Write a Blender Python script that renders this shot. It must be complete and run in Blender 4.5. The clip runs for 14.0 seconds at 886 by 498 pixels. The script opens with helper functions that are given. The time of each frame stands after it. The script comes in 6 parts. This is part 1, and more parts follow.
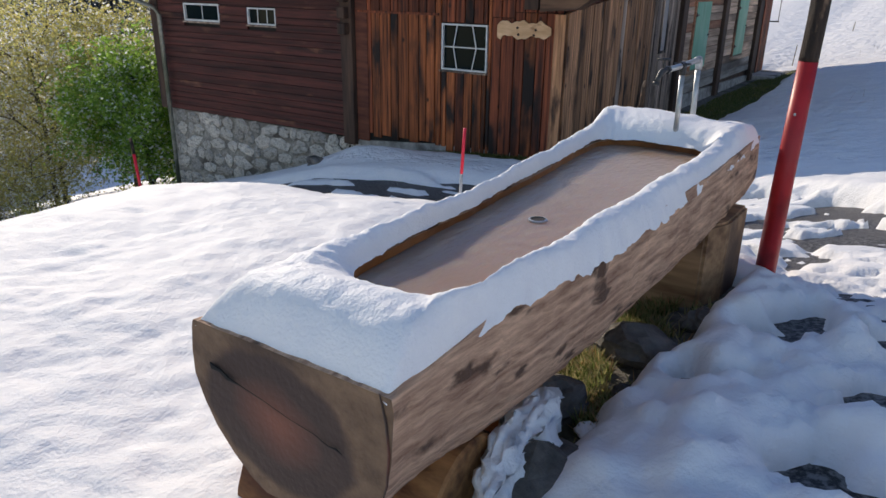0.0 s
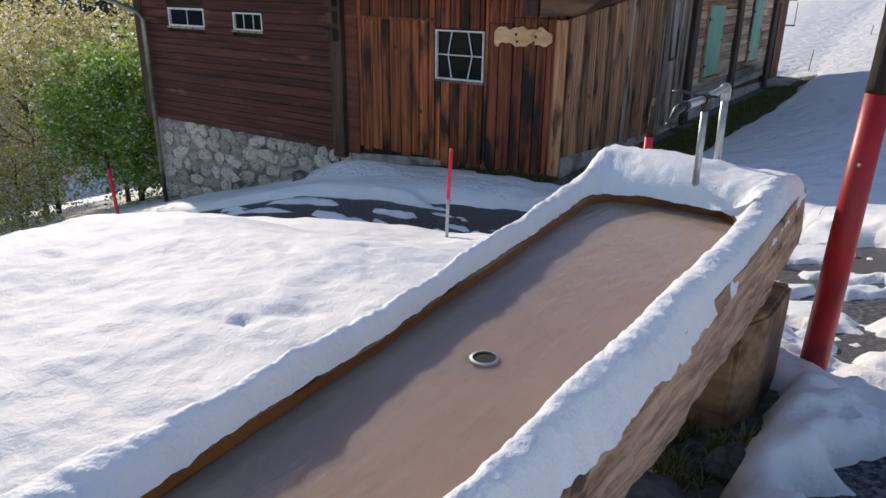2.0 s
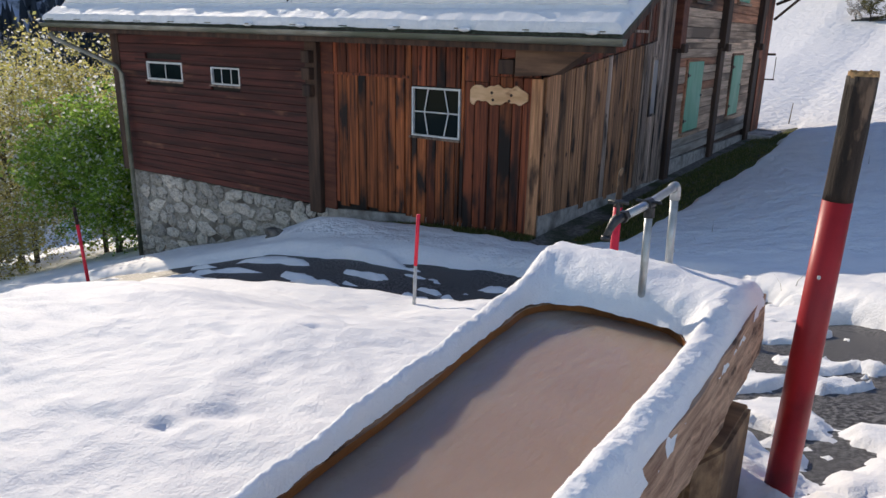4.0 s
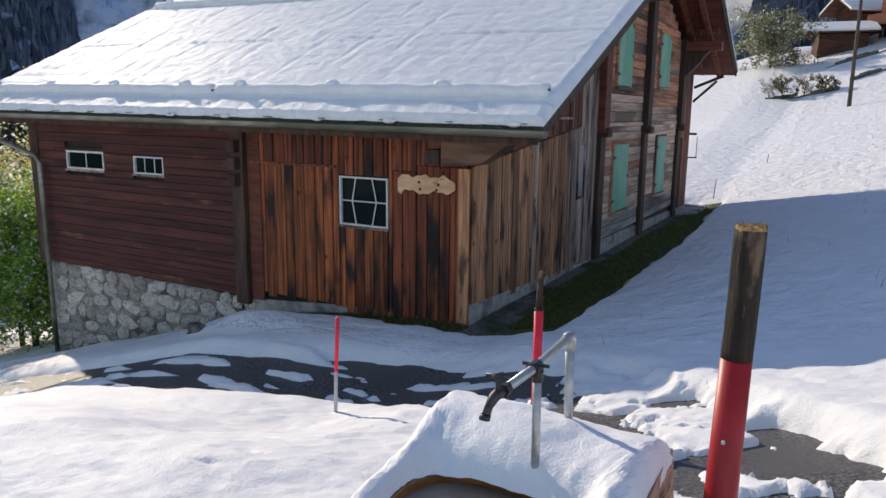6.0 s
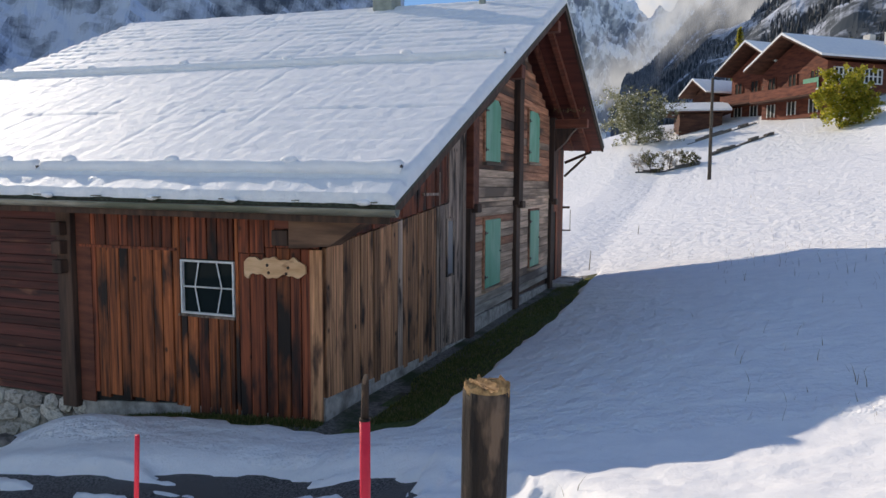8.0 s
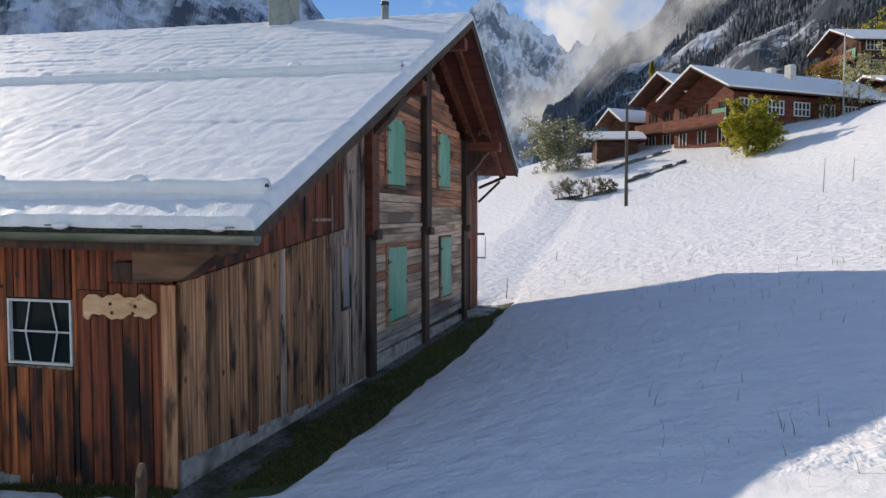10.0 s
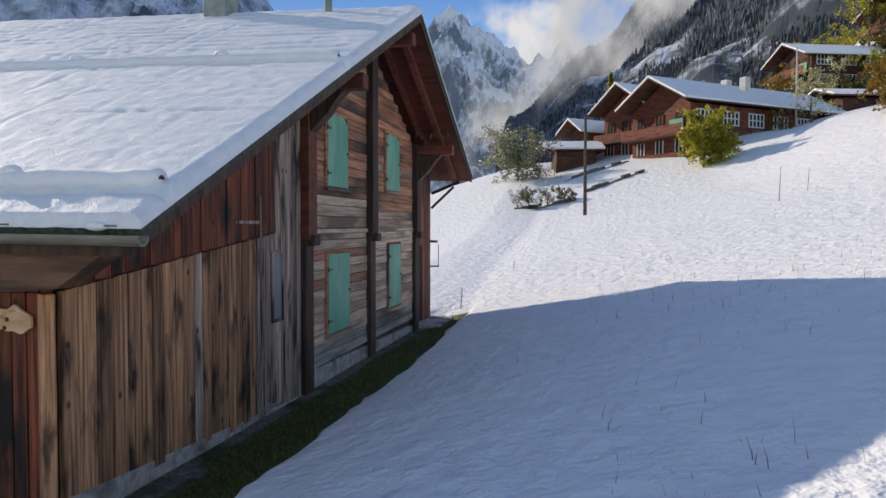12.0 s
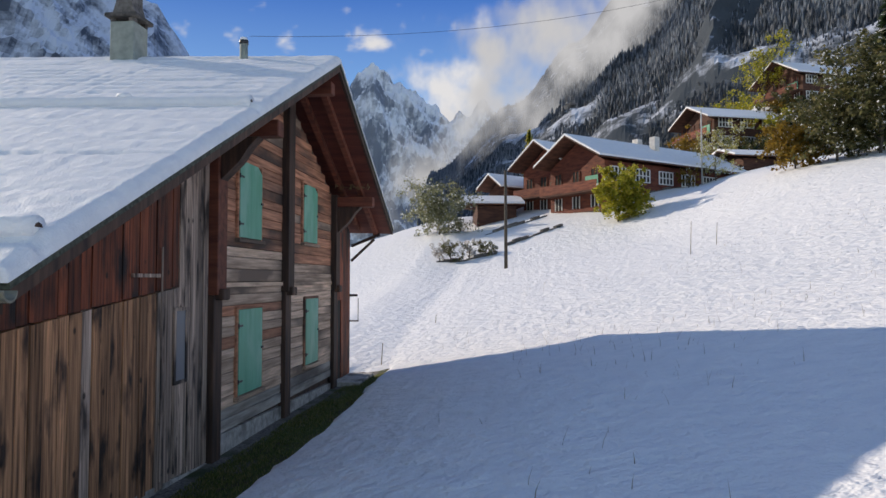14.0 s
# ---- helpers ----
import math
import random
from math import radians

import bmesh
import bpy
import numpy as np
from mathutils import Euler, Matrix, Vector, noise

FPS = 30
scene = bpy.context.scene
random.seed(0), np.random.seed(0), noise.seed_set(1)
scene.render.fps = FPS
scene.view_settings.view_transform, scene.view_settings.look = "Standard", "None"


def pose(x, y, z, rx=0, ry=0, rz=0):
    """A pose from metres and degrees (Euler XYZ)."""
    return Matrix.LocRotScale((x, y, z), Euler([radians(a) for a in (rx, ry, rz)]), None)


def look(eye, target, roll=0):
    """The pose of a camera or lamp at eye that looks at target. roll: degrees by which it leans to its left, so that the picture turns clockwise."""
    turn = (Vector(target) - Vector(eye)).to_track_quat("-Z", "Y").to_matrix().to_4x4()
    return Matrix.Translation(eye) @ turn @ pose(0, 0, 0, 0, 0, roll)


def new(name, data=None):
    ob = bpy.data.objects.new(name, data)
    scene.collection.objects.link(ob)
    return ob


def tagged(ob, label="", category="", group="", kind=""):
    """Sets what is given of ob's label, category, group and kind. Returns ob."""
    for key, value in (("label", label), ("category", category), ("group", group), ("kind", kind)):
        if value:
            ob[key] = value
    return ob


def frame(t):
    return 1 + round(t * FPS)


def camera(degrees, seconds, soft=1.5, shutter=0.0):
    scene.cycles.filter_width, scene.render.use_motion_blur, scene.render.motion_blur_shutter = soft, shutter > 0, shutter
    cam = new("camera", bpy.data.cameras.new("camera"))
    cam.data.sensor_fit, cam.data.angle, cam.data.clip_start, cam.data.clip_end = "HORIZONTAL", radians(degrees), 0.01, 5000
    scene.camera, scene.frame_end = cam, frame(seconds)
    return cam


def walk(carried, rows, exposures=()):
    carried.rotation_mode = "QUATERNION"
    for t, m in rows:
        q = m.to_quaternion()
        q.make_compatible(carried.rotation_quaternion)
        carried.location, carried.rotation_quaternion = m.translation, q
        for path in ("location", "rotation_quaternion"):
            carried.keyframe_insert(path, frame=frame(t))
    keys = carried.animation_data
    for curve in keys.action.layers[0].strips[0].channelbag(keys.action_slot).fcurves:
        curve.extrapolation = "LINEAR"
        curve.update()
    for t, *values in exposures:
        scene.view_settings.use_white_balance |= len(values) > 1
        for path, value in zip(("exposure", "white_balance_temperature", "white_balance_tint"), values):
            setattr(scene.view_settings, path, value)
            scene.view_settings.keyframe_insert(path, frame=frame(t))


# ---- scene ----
cam = camera(64.1, 14.0)
PATH = [
    (0, (-0.059, 0.111, 1.339), (-1.106, 1.663, 0.636), 0.8),
    (0.5, (-0.147, 0.371, 1.317), (-1.209, 1.914, 0.614), 0.8),
    (1, (-0.213, 0.612, 1.306), (-1.281, 2.151, 0.605), 0.7),
    (1.5, (-0.303, 0.818, 1.314), (-1.372, 2.357, 0.614), 0.8),
    (2, (-0.364, 0.985, 1.345), (-1.433, 2.526, 0.648), 0.7),
    (2.5, (-0.38, 1.104, 1.384), (-1.447, 2.65, 0.697), 0.7),
    (5, (-0.335, 1.509, 1.568), (-1.386, 3.14, 1.084), 0.7),
    (5.5, (-0.33, 1.597, 1.63), (-1.346, 3.262, 1.188), 0.6),
    (6, (-0.332, 1.705, 1.684), (-1.297, 3.415, 1.305), 0.6),
    (6.5, (-0.303, 1.872, 1.69), (-1.213, 3.625, 1.379), 0.6),
    (7, (-0.221, 2.125, 1.709), (-1.065, 3.921, 1.458), 0.5),
    (7.5, (-0.18, 2.352, 1.714), (-0.957, 4.183, 1.507), 0.4),
    (8, (-0.176, 2.552, 1.737), (-0.886, 4.414, 1.562), 0.3),
    (8.5, (-0.176, 2.877, 1.725), (-0.827, 4.762, 1.575), 0.2),
    (11, (0.025, 4.319, 1.632), (-0.436, 6.264, 1.555), -0.0),
    (11.5, (0.032, 4.564, 1.604), (-0.409, 6.514, 1.53), 0.1),
    (12, (0.028, 4.776, 1.557), (-0.386, 6.732, 1.492), 0.1),
    (12.5, (-0.092, 4.948, 1.576), (-0.457, 6.913, 1.528), 0.2),
    (13, (-0.13, 5.076, 1.551), (-0.442, 7.051, 1.539), 0.1),
    (13.5, (-0.093, 5.156, 1.569), (-0.351, 7.139, 1.604), 0.3),
    (14, (0.006, 5.194, 1.553), (-0.192, 7.182, 1.639), -0.0),
]
walk(cam, [(t, look(eye, target, roll)) for t, eye, target, roll in PATH], exposures=[(0.0, 0.42, 7250, 12), (5.0, 0.44, 7250, 12), (8.5, 0.46, 7250, 12), (11.0, 0.44, 7250, 12), (14.0, 0.42, 7250, 12)])

# ---- world and sun ----
SUN_TO = Vector((2.0, -1.0, -1.04)).normalized()      # the way the sunlight goes
world = bpy.data.worlds.new("sky")
scene.world = world
world.use_nodes = True
wn = world.node_tree.nodes
sky = wn.new("ShaderNodeTexSky")
sky.sky_type = "NISHITA"
sky.sun_disc = False
sky.sun_elevation = math.asin(-SUN_TO.z)
sky.sun_rotation = math.atan2(-SUN_TO.x, -SUN_TO.y)
sky.altitude = 900
sky.air_density = 1.0
sky.dust_density = 0.3
sky.ozone_density = 1.4
tone = wn.new("ShaderNodeHueSaturation")
tone.inputs["Saturation"].default_value = 0.98
world.node_tree.links.new(sky.outputs[0], tone.inputs["Color"])
world.node_tree.links.new(tone.outputs[0], wn["Background"].inputs[0])
wn["Background"].inputs[1].default_value = 0.148
sun = new("sun", bpy.data.lights.new("sun", "SUN"))
sun.data.energy = 2.75
sun.data.angle = radians(0.6)
sun.data.color = (1.0, 0.93, 0.83)
sun.rotation_mode = "QUATERNION"
sun.rotation_quaternion = SUN_TO.to_track_quat("-Z", "Y")


# ---- small tools ----
def smooth(a, b, v):
    k = min(1.0, max(0.0, (v - a) / (b - a)))
    return k * k * (3 - 2 * k)


def nz(x, y, z=0.0, octaves=4):
    return noise.fractal(Vector((x, y, z)), 1.0, 2.0, octaves)


def mesh_of(bm, name):
    me = bpy.data.meshes.new(name)
    bm.to_mesh(me)
    bm.free()
    return me


def part(name, bm, material, parent=None, label="", shade=False):
    """Link a bmesh as one mesh object under its thing."""
    me = mesh_of(bm, name)
    for m in material if isinstance(material, (list, tuple)) else [material]:
        me.materials.append(m)
    if shade:
        me.polygons.foreach_set("use_smooth", [True] * len(me.polygons))
    ob = new(name, me)
    if parent is not None:
        ob.parent = parent
    return tagged(ob, label)


def raw(name, verts, faces, material, parent=None, label="", shade=False, idx=None):
    me = bpy.data.meshes.new(name)
    me.from_pydata([tuple(v) for v in verts], [], faces)
    for m in material if isinstance(material, (list, tuple)) else [material]:
        me.materials.append(m)
    if idx is not None:
        me.polygons.foreach_set("material_index", idx)
    if shade:
        me.polygons.foreach_set("use_smooth", [True] * len(me.polygons))
    me.update()
    ob = new(name, me)
    if parent is not None:
        ob.parent = parent
    return tagged(ob, label)


def box(x0, x1, y0, y1, z0, z1, bevel=0.0, bm=None):
    bm2 = bmesh.new()
    bmesh.ops.create_cube(bm2, size=1)
    for v in bm2.verts:
        v.co = Vector((x0 + (v.co.x + 0.5) * (x1 - x0), y0 + (v.co.y + 0.5) * (y1 - y0), z0 + (v.co.z + 0.5) * (z1 - z0)))
    if bevel:
        bmesh.ops.bevel(bm2, geom=bm2.edges[:], offset=bevel, segments=1, affect="EDGES")
    if bm is None:
        return bm2
    me = mesh_of(bm2, "joint")
    bm.from_mesh(me)
    bpy.data.meshes.remove(me)
    return bm


def tube(points, radius, sides=10, bm=None, cap=True):
    """A round bar along points; radius is one number or one for each point."""
    bm = bm or bmesh.new()
    pts = [Vector(p) for p in points]
    rad = radius if isinstance(radius, (list, tuple)) else [radius] * len(pts)
    loops = []
    for i, p in enumerate(pts):
        d = (pts[min(i + 1, len(pts) - 1)] - pts[max(i - 1, 0)]).normalized()
        side = d.cross(Vector((0, 0, 1)) if abs(d.z) < 0.95 else Vector((0, 1, 0))).normalized()
        up = side.cross(d)
        loops.append([bm.verts.new(p + rad[i] * (math.cos(a) * side + math.sin(a) * up)) for a in (2 * math.pi * k / sides for k in range(sides))])
    for a, b in zip(loops, loops[1:]):
        for k in range(sides):
            bm.faces.new((a[k], a[(k + 1) % sides], b[(k + 1) % sides], b[k]))
    if cap:
        bm.faces.new(loops[0][::-1])
        bm.faces.new(loops[-1])
    bmesh.ops.recalc_face_normals(bm, faces=bm.faces[:])
    return bm


def prism(outline, axis, a, b, bm=None):
    """A flat outline pushed along an axis from a to b. The outline lies in the other two axes."""
    bm = bm or bmesh.new()

    def at(p, q):
        if axis == "x":
            return (q, p[0], p[1])
        if axis == "y":
            return (p[0], q, p[1])
        return (p[0], p[1], q)
    lo = [bm.verts.new(at(p, a)) for p in outline]
    hi = [bm.verts.new(at(p, b)) for p in outline]
    bm.faces.new(lo)
    bm.faces.new(hi[::-1])
    n = len(outline)
    for k in range(n):
        bm.faces.new((lo[k], hi[k], hi[(k + 1) % n], lo[(k + 1) % n]))
    bmesh.ops.recalc_face_normals(bm, faces=bm.faces[:])
    return bm


def empty(name, label="", category="", group="", kind="", at=(0, 0, 0)):
    ob = new(name)
    ob.location = at
    return tagged(ob, label, category, group, kind)


# ---- materials ----
def material(name, a, b, scale=4.0, rough=0.8, stretch=(1, 1, 1), detail=6.0, third=None, third_scale=0.8, bump=0.3, bump_dist=0.01,
             metal=0.0, vary=0.0, knots=0.0, fine_weight=1.0, low=0.35, high=0.65, tlow=0.5, thigh=0.65, spec=0.4, fine=None, local=True):
    """Two colours in grain, a third in larger stains, relief, and a shift of brightness from piece to piece."""
    m = bpy.data.materials.new(name)
    m.use_nodes = True
    t = m.node_tree
    n, l = t.nodes, t.links
    bs = n["Principled BSDF"]
    bs.inputs["Roughness"].default_value = rough
    bs.inputs["Metallic"].default_value = metal
    bs.inputs["Specular IOR Level"].default_value = spec
    tc = n.new("ShaderNodeTexCoord")
    info = n.new("ShaderNodeObjectInfo")
    shift = n.new("ShaderNodeVectorMath")
    shift.operation = "SCALE"
    shift.inputs[0].default_value = (37.0, 53.0, 71.0)
    l.new(info.outputs["Random"], shift.inputs["Scale"])
    add = n.new("ShaderNodeVectorMath")
    l.new(tc.outputs["Object"], add.inputs[0])
    l.new(shift.outputs[0], add.inputs[1])
    mp = n.new("ShaderNodeMapping")
    mp.inputs["Scale"].default_value = stretch
    l.new(add.outputs[0], mp.inputs["Vector"])
    t1 = n.new("ShaderNodeTexNoise")
    t1.inputs["Scale"].default_value = scale
    t1.inputs["Detail"].default_value = detail
    t1.inputs["Roughness"].default_value = 0.62
    l.new(mp.outputs[0], t1.inputs["Vector"])
    r1 = n.new("ShaderNodeMapRange")
    r1.inputs["From Min"].default_value, r1.inputs["From Max"].default_value = low, high
    l.new(t1.outputs["Fac"], r1.inputs["Value"])
    mix = n.new("ShaderNodeMix")
    mix.data_type = "RGBA"
    mix.inputs[6].default_value, mix.inputs[7].default_value = (*a, 1), (*b, 1)
    l.new(r1.outputs[0], mix.inputs[0])
    col = mix.outputs[2]
    if third:
        t2 = n.new("ShaderNodeTexNoise")
        t2.inputs["Scale"].default_value = third_scale
        t2.inputs["Detail"].default_value = 5
        mp2 = n.new("ShaderNodeMapping")
        mp2.inputs["Scale"].default_value = tuple(max(0.35, s ** 0.5) for s in stretch)
        l.new(add.outputs[0], mp2.inputs["Vector"])
        l.new(mp2.outputs[0], t2.inputs["Vector"])
        r2 = n.new("ShaderNodeMapRange")
        r2.inputs["From Min"].default_value, r2.inputs["From Max"].default_value = tlow, thigh
        l.new(t2.outputs["Fac"], r2.inputs["Value"])
        mx = n.new("ShaderNodeMix")
        mx.data_type = "RGBA"
        mx.inputs[7].default_value = (*third, 1)
        l.new(r2.outputs[0], mx.inputs[0])
        l.new(col, mx.inputs[6])
        col = mx.outputs[2]
    if knots:
        vo = n.new("ShaderNodeTexVoronoi")
        vo.inputs["Scale"].default_value = knots
        mk = n.new("ShaderNodeMapping")
        mk.inputs["Scale"].default_value = tuple(0.7 if s < 0.5 else 1.0 for s in stretch)
        l.new(add.outputs[0], mk.inputs["Vector"])
        l.new(mk.outputs[0], vo.inputs["Vector"])
        rk = n.new("ShaderNodeMapRange")
        rk.inputs["From Min"].default_value, rk.inputs["From Max"].default_value = 0.06, 0.13
        rk.inputs["To Min"].default_value, rk.inputs["To Max"].default_value = 0.85, 0.0
        l.new(vo.outputs["Distance"], rk.inputs["Value"])
        mq = n.new("ShaderNodeMix")
        mq.data_type = "RGBA"
        mq.inputs[7].default_value = (0.018, 0.01, 0.007, 1)
        l.new(rk.outputs[0], mq.inputs[0])
        l.new(col, mq.inputs[6])
        col = mq.outputs[2]
    if vary:
        hs = n.new("ShaderNodeHueSaturation")
        rr = n.new("ShaderNodeMapRange")
        rr.inputs["To Min"].default_value, rr.inputs["To Max"].default_value = 1 - vary, 1 + vary
        l.new(info.outputs["Random"], rr.inputs["Value"])
        l.new(rr.outputs[0], hs.inputs["Value"])
        l.new(col, hs.inputs["Color"])
        col = hs.outputs[0]
    l.new(col, bs.inputs["Base Color"])
    if bump:
        bp = n.new("ShaderNodeBump")
        bp.inputs["Strength"].default_value = bump
        bp.inputs["Distance"].default_value = bump_dist
        src = t1.outputs["Fac"]
        if fine:
            t3 = n.new("ShaderNodeTexNoise")
            t3.inputs["Scale"].default_value = fine
            t3.inputs["Detail"].default_value = 4
            l.new(mp.outputs[0], t3.inputs["Vector"])
            ad = n.new("ShaderNodeMath")
            ad.operation = "MULTIPLY_ADD"
            ad.inputs[1].default_value = fine_weight
            l.new(t3.outputs["Fac"], ad.inputs[0])
            l.new(src, ad.inputs[2])
            src = ad.outputs[0]
        l.new(src, bp.inputs["Height"])
        l.new(bp.outputs[0], bs.inputs["Normal"])
    return m


M = {}
M["snow"] = material("snow", (0.80, 0.807, 0.82), (0.88, 0.876, 0.87), 2.6, 0.65, detail=8.0, bump=0.6, bump_dist=0.07, fine=60, fine_weight=0.1, spec=0.25)
M["snow_slope"] = material("trodden_snow", (0.80, 0.807, 0.82), (0.875, 0.872, 0.868), 2.2, 0.65, detail=4.0, bump=0.9, bump_dist=0.2, fine=45, fine_weight=0.02, spec=0.25)
M["snow_soft"] = material("soft_snow", (0.85, 0.855, 0.865), (0.91, 0.907, 0.902), 6.0, 0.6, detail=5.0, bump=0.5, bump_dist=0.014, fine=120, fine_weight=0.5, spec=0.3)
M["snow_roof"] = material("roof_snow", (0.80, 0.805, 0.815), (0.88, 0.876, 0.87), 6.0, 0.65, detail=4.0, bump=0.5, bump_dist=0.022, fine=42, fine_weight=1.0, spec=0.25)
M["asphalt"] = material("wet_asphalt", (0.012, 0.012, 0.013), (0.17, 0.168, 0.165), 40, 0.55, low=0.44, high=0.6, bump=0.6, bump_dist=0.006, fine=160, third=(0.085, 0.082, 0.079), third_scale=0.9)
M["grass"] = material("winter_grass", (0.034, 0.056, 0.013), (0.1, 0.13, 0.032), 14, 0.9, third=(0.06, 0.05, 0.03), third_scale=1.3, bump=0.8, bump_dist=0.03)
M["soil"] = material("gravel_soil", (0.06, 0.054, 0.048), (0.22, 0.205, 0.18), 18, 0.9, bump=0.8, bump_dist=0.02, third=(0.03, 0.045, 0.012), third_scale=1.1)
M["log"] = material("peeled_log", (0.24, 0.115, 0.068), (0.8, 0.51, 0.335), 46, 0.75, (1, 0.09, 1), detail=9.0, low=0.3, high=0.66, third=(0.13, 0.07, 0.043), third_scale=15.0, bump=1.0, bump_dist=0.02, tlow=0.58, thigh=0.66)
M["log_end"] = material("sawn_log_end", (0.1, 0.058, 0.035), (0.23, 0.14, 0.083), 9, 0.7, third=(0.07, 0.042, 0.028), third_scale=3.6, bump=0.5, bump_dist=0.008, fine=60)
M["heartwood"] = material("dark_wet_heartwood", (0.03, 0.018, 0.014), (0.1, 0.055, 0.038), 6, 0.6, third=(0.17, 0.05, 0.028), third_scale=4.0, tlow=0.5, thigh=0.68, bump=0.3, bump_dist=0.006)
M["pool_wood"] = material("rusty_wet_wood", (0.16, 0.055, 0.015), (0.34, 0.13, 0.035), 8, 0.4, (1, 0.2, 1), bump=0.5, bump_dist=0.01)
M["steel"] = material("galvanised_steel", (0.36, 0.38, 0.38), (0.52, 0.54, 0.54), 22, 0.42, metal=0.75, bump=0.1)
M["iron"] = material("dark_cast_metal", (0.03, 0.032, 0.034), (0.1, 0.1, 0.1), 25, 0.5, metal=0.7, bump=0.2)
M["red_paint"] = material("red_paint", (0.36, 0.012, 0.016), (0.5, 0.022, 0.026), 6, 0.42, third=(0.23, 0.012, 0.014), third_scale=5, bump=0.15)
M["red_pole"] = material("fluorescent_red", (0.75, 0.02, 0.05), (0.85, 0.035, 0.07), 6, 0.5, bump=0.05)
M["white_pole"] = material("grey_white_paint", (0.42, 0.42, 0.4), (0.6, 0.6, 0.58), 9, 0.6, bump=0.1)
M["post_dark"] = material("tarred_post", (0.006, 0.005, 0.004), (0.05, 0.03, 0.02), 26, 0.75, (1, 1, 0.12), third=(0.2, 0.125, 0.08), third_scale=20, tlow=0.56, thigh=0.66, bump=1.0, bump_dist=0.02)
M["post_top"] = material("split_post_top", (0.16, 0.085, 0.035), (0.6, 0.36, 0.16), 60, 0.85, bump=0.8, bump_dist=0.012)
M["plank_red"] = material("red_brown_plank", (0.025, 0.007, 0.005), (0.36, 0.09, 0.036), 22, 0.72, (1, 1, 0.035), detail=9.0, low=0.32, high=0.7, knots=3.4, third=(0.018, 0.011, 0.01), third_scale=2.6, tlow=0.5, thigh=0.64, vary=0.45, bump=0.8, bump_dist=0.012)
M["plank_warm"] = material("orange_brown_plank", (0.04, 0.011, 0.005), (0.56, 0.16, 0.052), 22, 0.72, (1, 1, 0.035), detail=9.0, low=0.32, high=0.7, knots=3.4, third=(0.02, 0.012, 0.01), third_scale=2.6, tlow=0.5, thigh=0.64, vary=0.45, bump=0.8, bump_dist=0.012)
M["plank_grey"] = material("silver_grey_plank", (0.06, 0.042, 0.033), (0.66, 0.48, 0.37), 24, 0.85, (1, 1, 0.03), detail=9.0, low=0.31, high=0.7, knots=3.4, third=(0.05, 0.036, 0.03), third_scale=3.2, tlow=0.52, thigh=0.66, vary=0.4, bump=0.9, bump_dist=0.014)
M["plank_brown"] = material("sun_browned_plank", (0.07, 0.028, 0.015), (0.74, 0.37, 0.185), 24, 0.8, (1, 1, 0.03), detail=9.0, low=0.31, high=0.69, knots=3.4, third=(0.05, 0.028, 0.02), third_scale=3.2, tlow=0.54, thigh=0.66, vary=0.45, bump=0.9, bump_dist=0.014)
M["board_dark"] = material("dark_red_board", (0.02, 0.007, 0.006), (0.13, 0.034, 0.026), 16, 0.7, (0.045, 1, 1), detail=9.0, low=0.3, high=0.7, third=(0.2, 0.085, 0.05), third_scale=3.0, tlow=0.62, thigh=0.74, vary=0.35, bump=0.8, bump_dist=0.012)
M["log_wall"] = material("silvered_log_board", (0.2, 0.12, 0.075), (0.8, 0.57, 0.41), 16, 0.8, (1, 0.05, 1), detail=9.0, low=0.28, high=0.68, third=(0.16, 0.11, 0.08), third_scale=0.9, vary=0.25, bump=0.6, bump_dist=0.01, tlow=0.5, thigh=0.64)
M["log_wall_red"] = material("reddish_log_board", (0.17, 0.058, 0.03), (0.7, 0.33, 0.19), 16, 0.8, (1, 0.05, 1), detail=9.0, low=0.3, high=0.7, third=(0.09, 0.055, 0.04), third_scale=0.9, vary=0.25, bump=0.6, bump_dist=0.01)
M["beam_brown"] = material("brown_eave_board", (0.07, 0.036, 0.022), (0.22, 0.12, 0.07), 7, 0.75, (0.12, 1, 1), bump=0.4, bump_dist=0.008)
M["pale_board"] = material("pale_grey_board", (0.2, 0.175, 0.15), (0.52, 0.47, 0.41), 7, 0.85, (1, 0.08, 1), third=(0.13, 0.11, 0.1), third_scale=0.8, vary=0.15, bump=0.5, bump_dist=0.01)
M["beam"] = material("dark_beam", (0.03, 0.018, 0.014), (0.1, 0.055, 0.036), 8, 0.75, (1, 1, 0.1), vary=0.25, bump=0.5, bump_dist=0.01)
M["beam_red"] = material("red_stained_beam", (0.085, 0.022, 0.013), (0.2, 0.06, 0.032), 8, 0.7, (0.15, 1, 1), vary=0.25, bump=0.4, bump_dist=0.008)
M["soffit"] = material("red_soffit_board", (0.1, 0.02, 0.013), (0.2, 0.045, 0.026), 6, 0.7, (0.1, 1, 1), vary=0.2, bump=0.3, bump_dist=0.005)
M["shutter"] = material("green_shutter_paint", (0.09, 0.34, 0.215), (0.13, 0.42, 0.28), 5, 0.55, (1, 1, 0.2), third=(0.2, 0.46, 0.34), third_scale=2, bump=0.12)
M["concrete"] = material("rough_plinth", (0.3, 0.275, 0.245), (0.56, 0.52, 0.47), 7, 0.9, third=(0.12, 0.105, 0.09), third_scale=1.5, bump=0.6, bump_dist=0.02, fine=40)
M["stone"] = material("field_stone", (0.36, 0.33, 0.29), (0.66, 0.61, 0.54), 9, 0.9, vary=0.35, bump=0.6, bump_dist=0.015, fine=30, third=(0.26, 0.235, 0.2), third_scale=3.0)
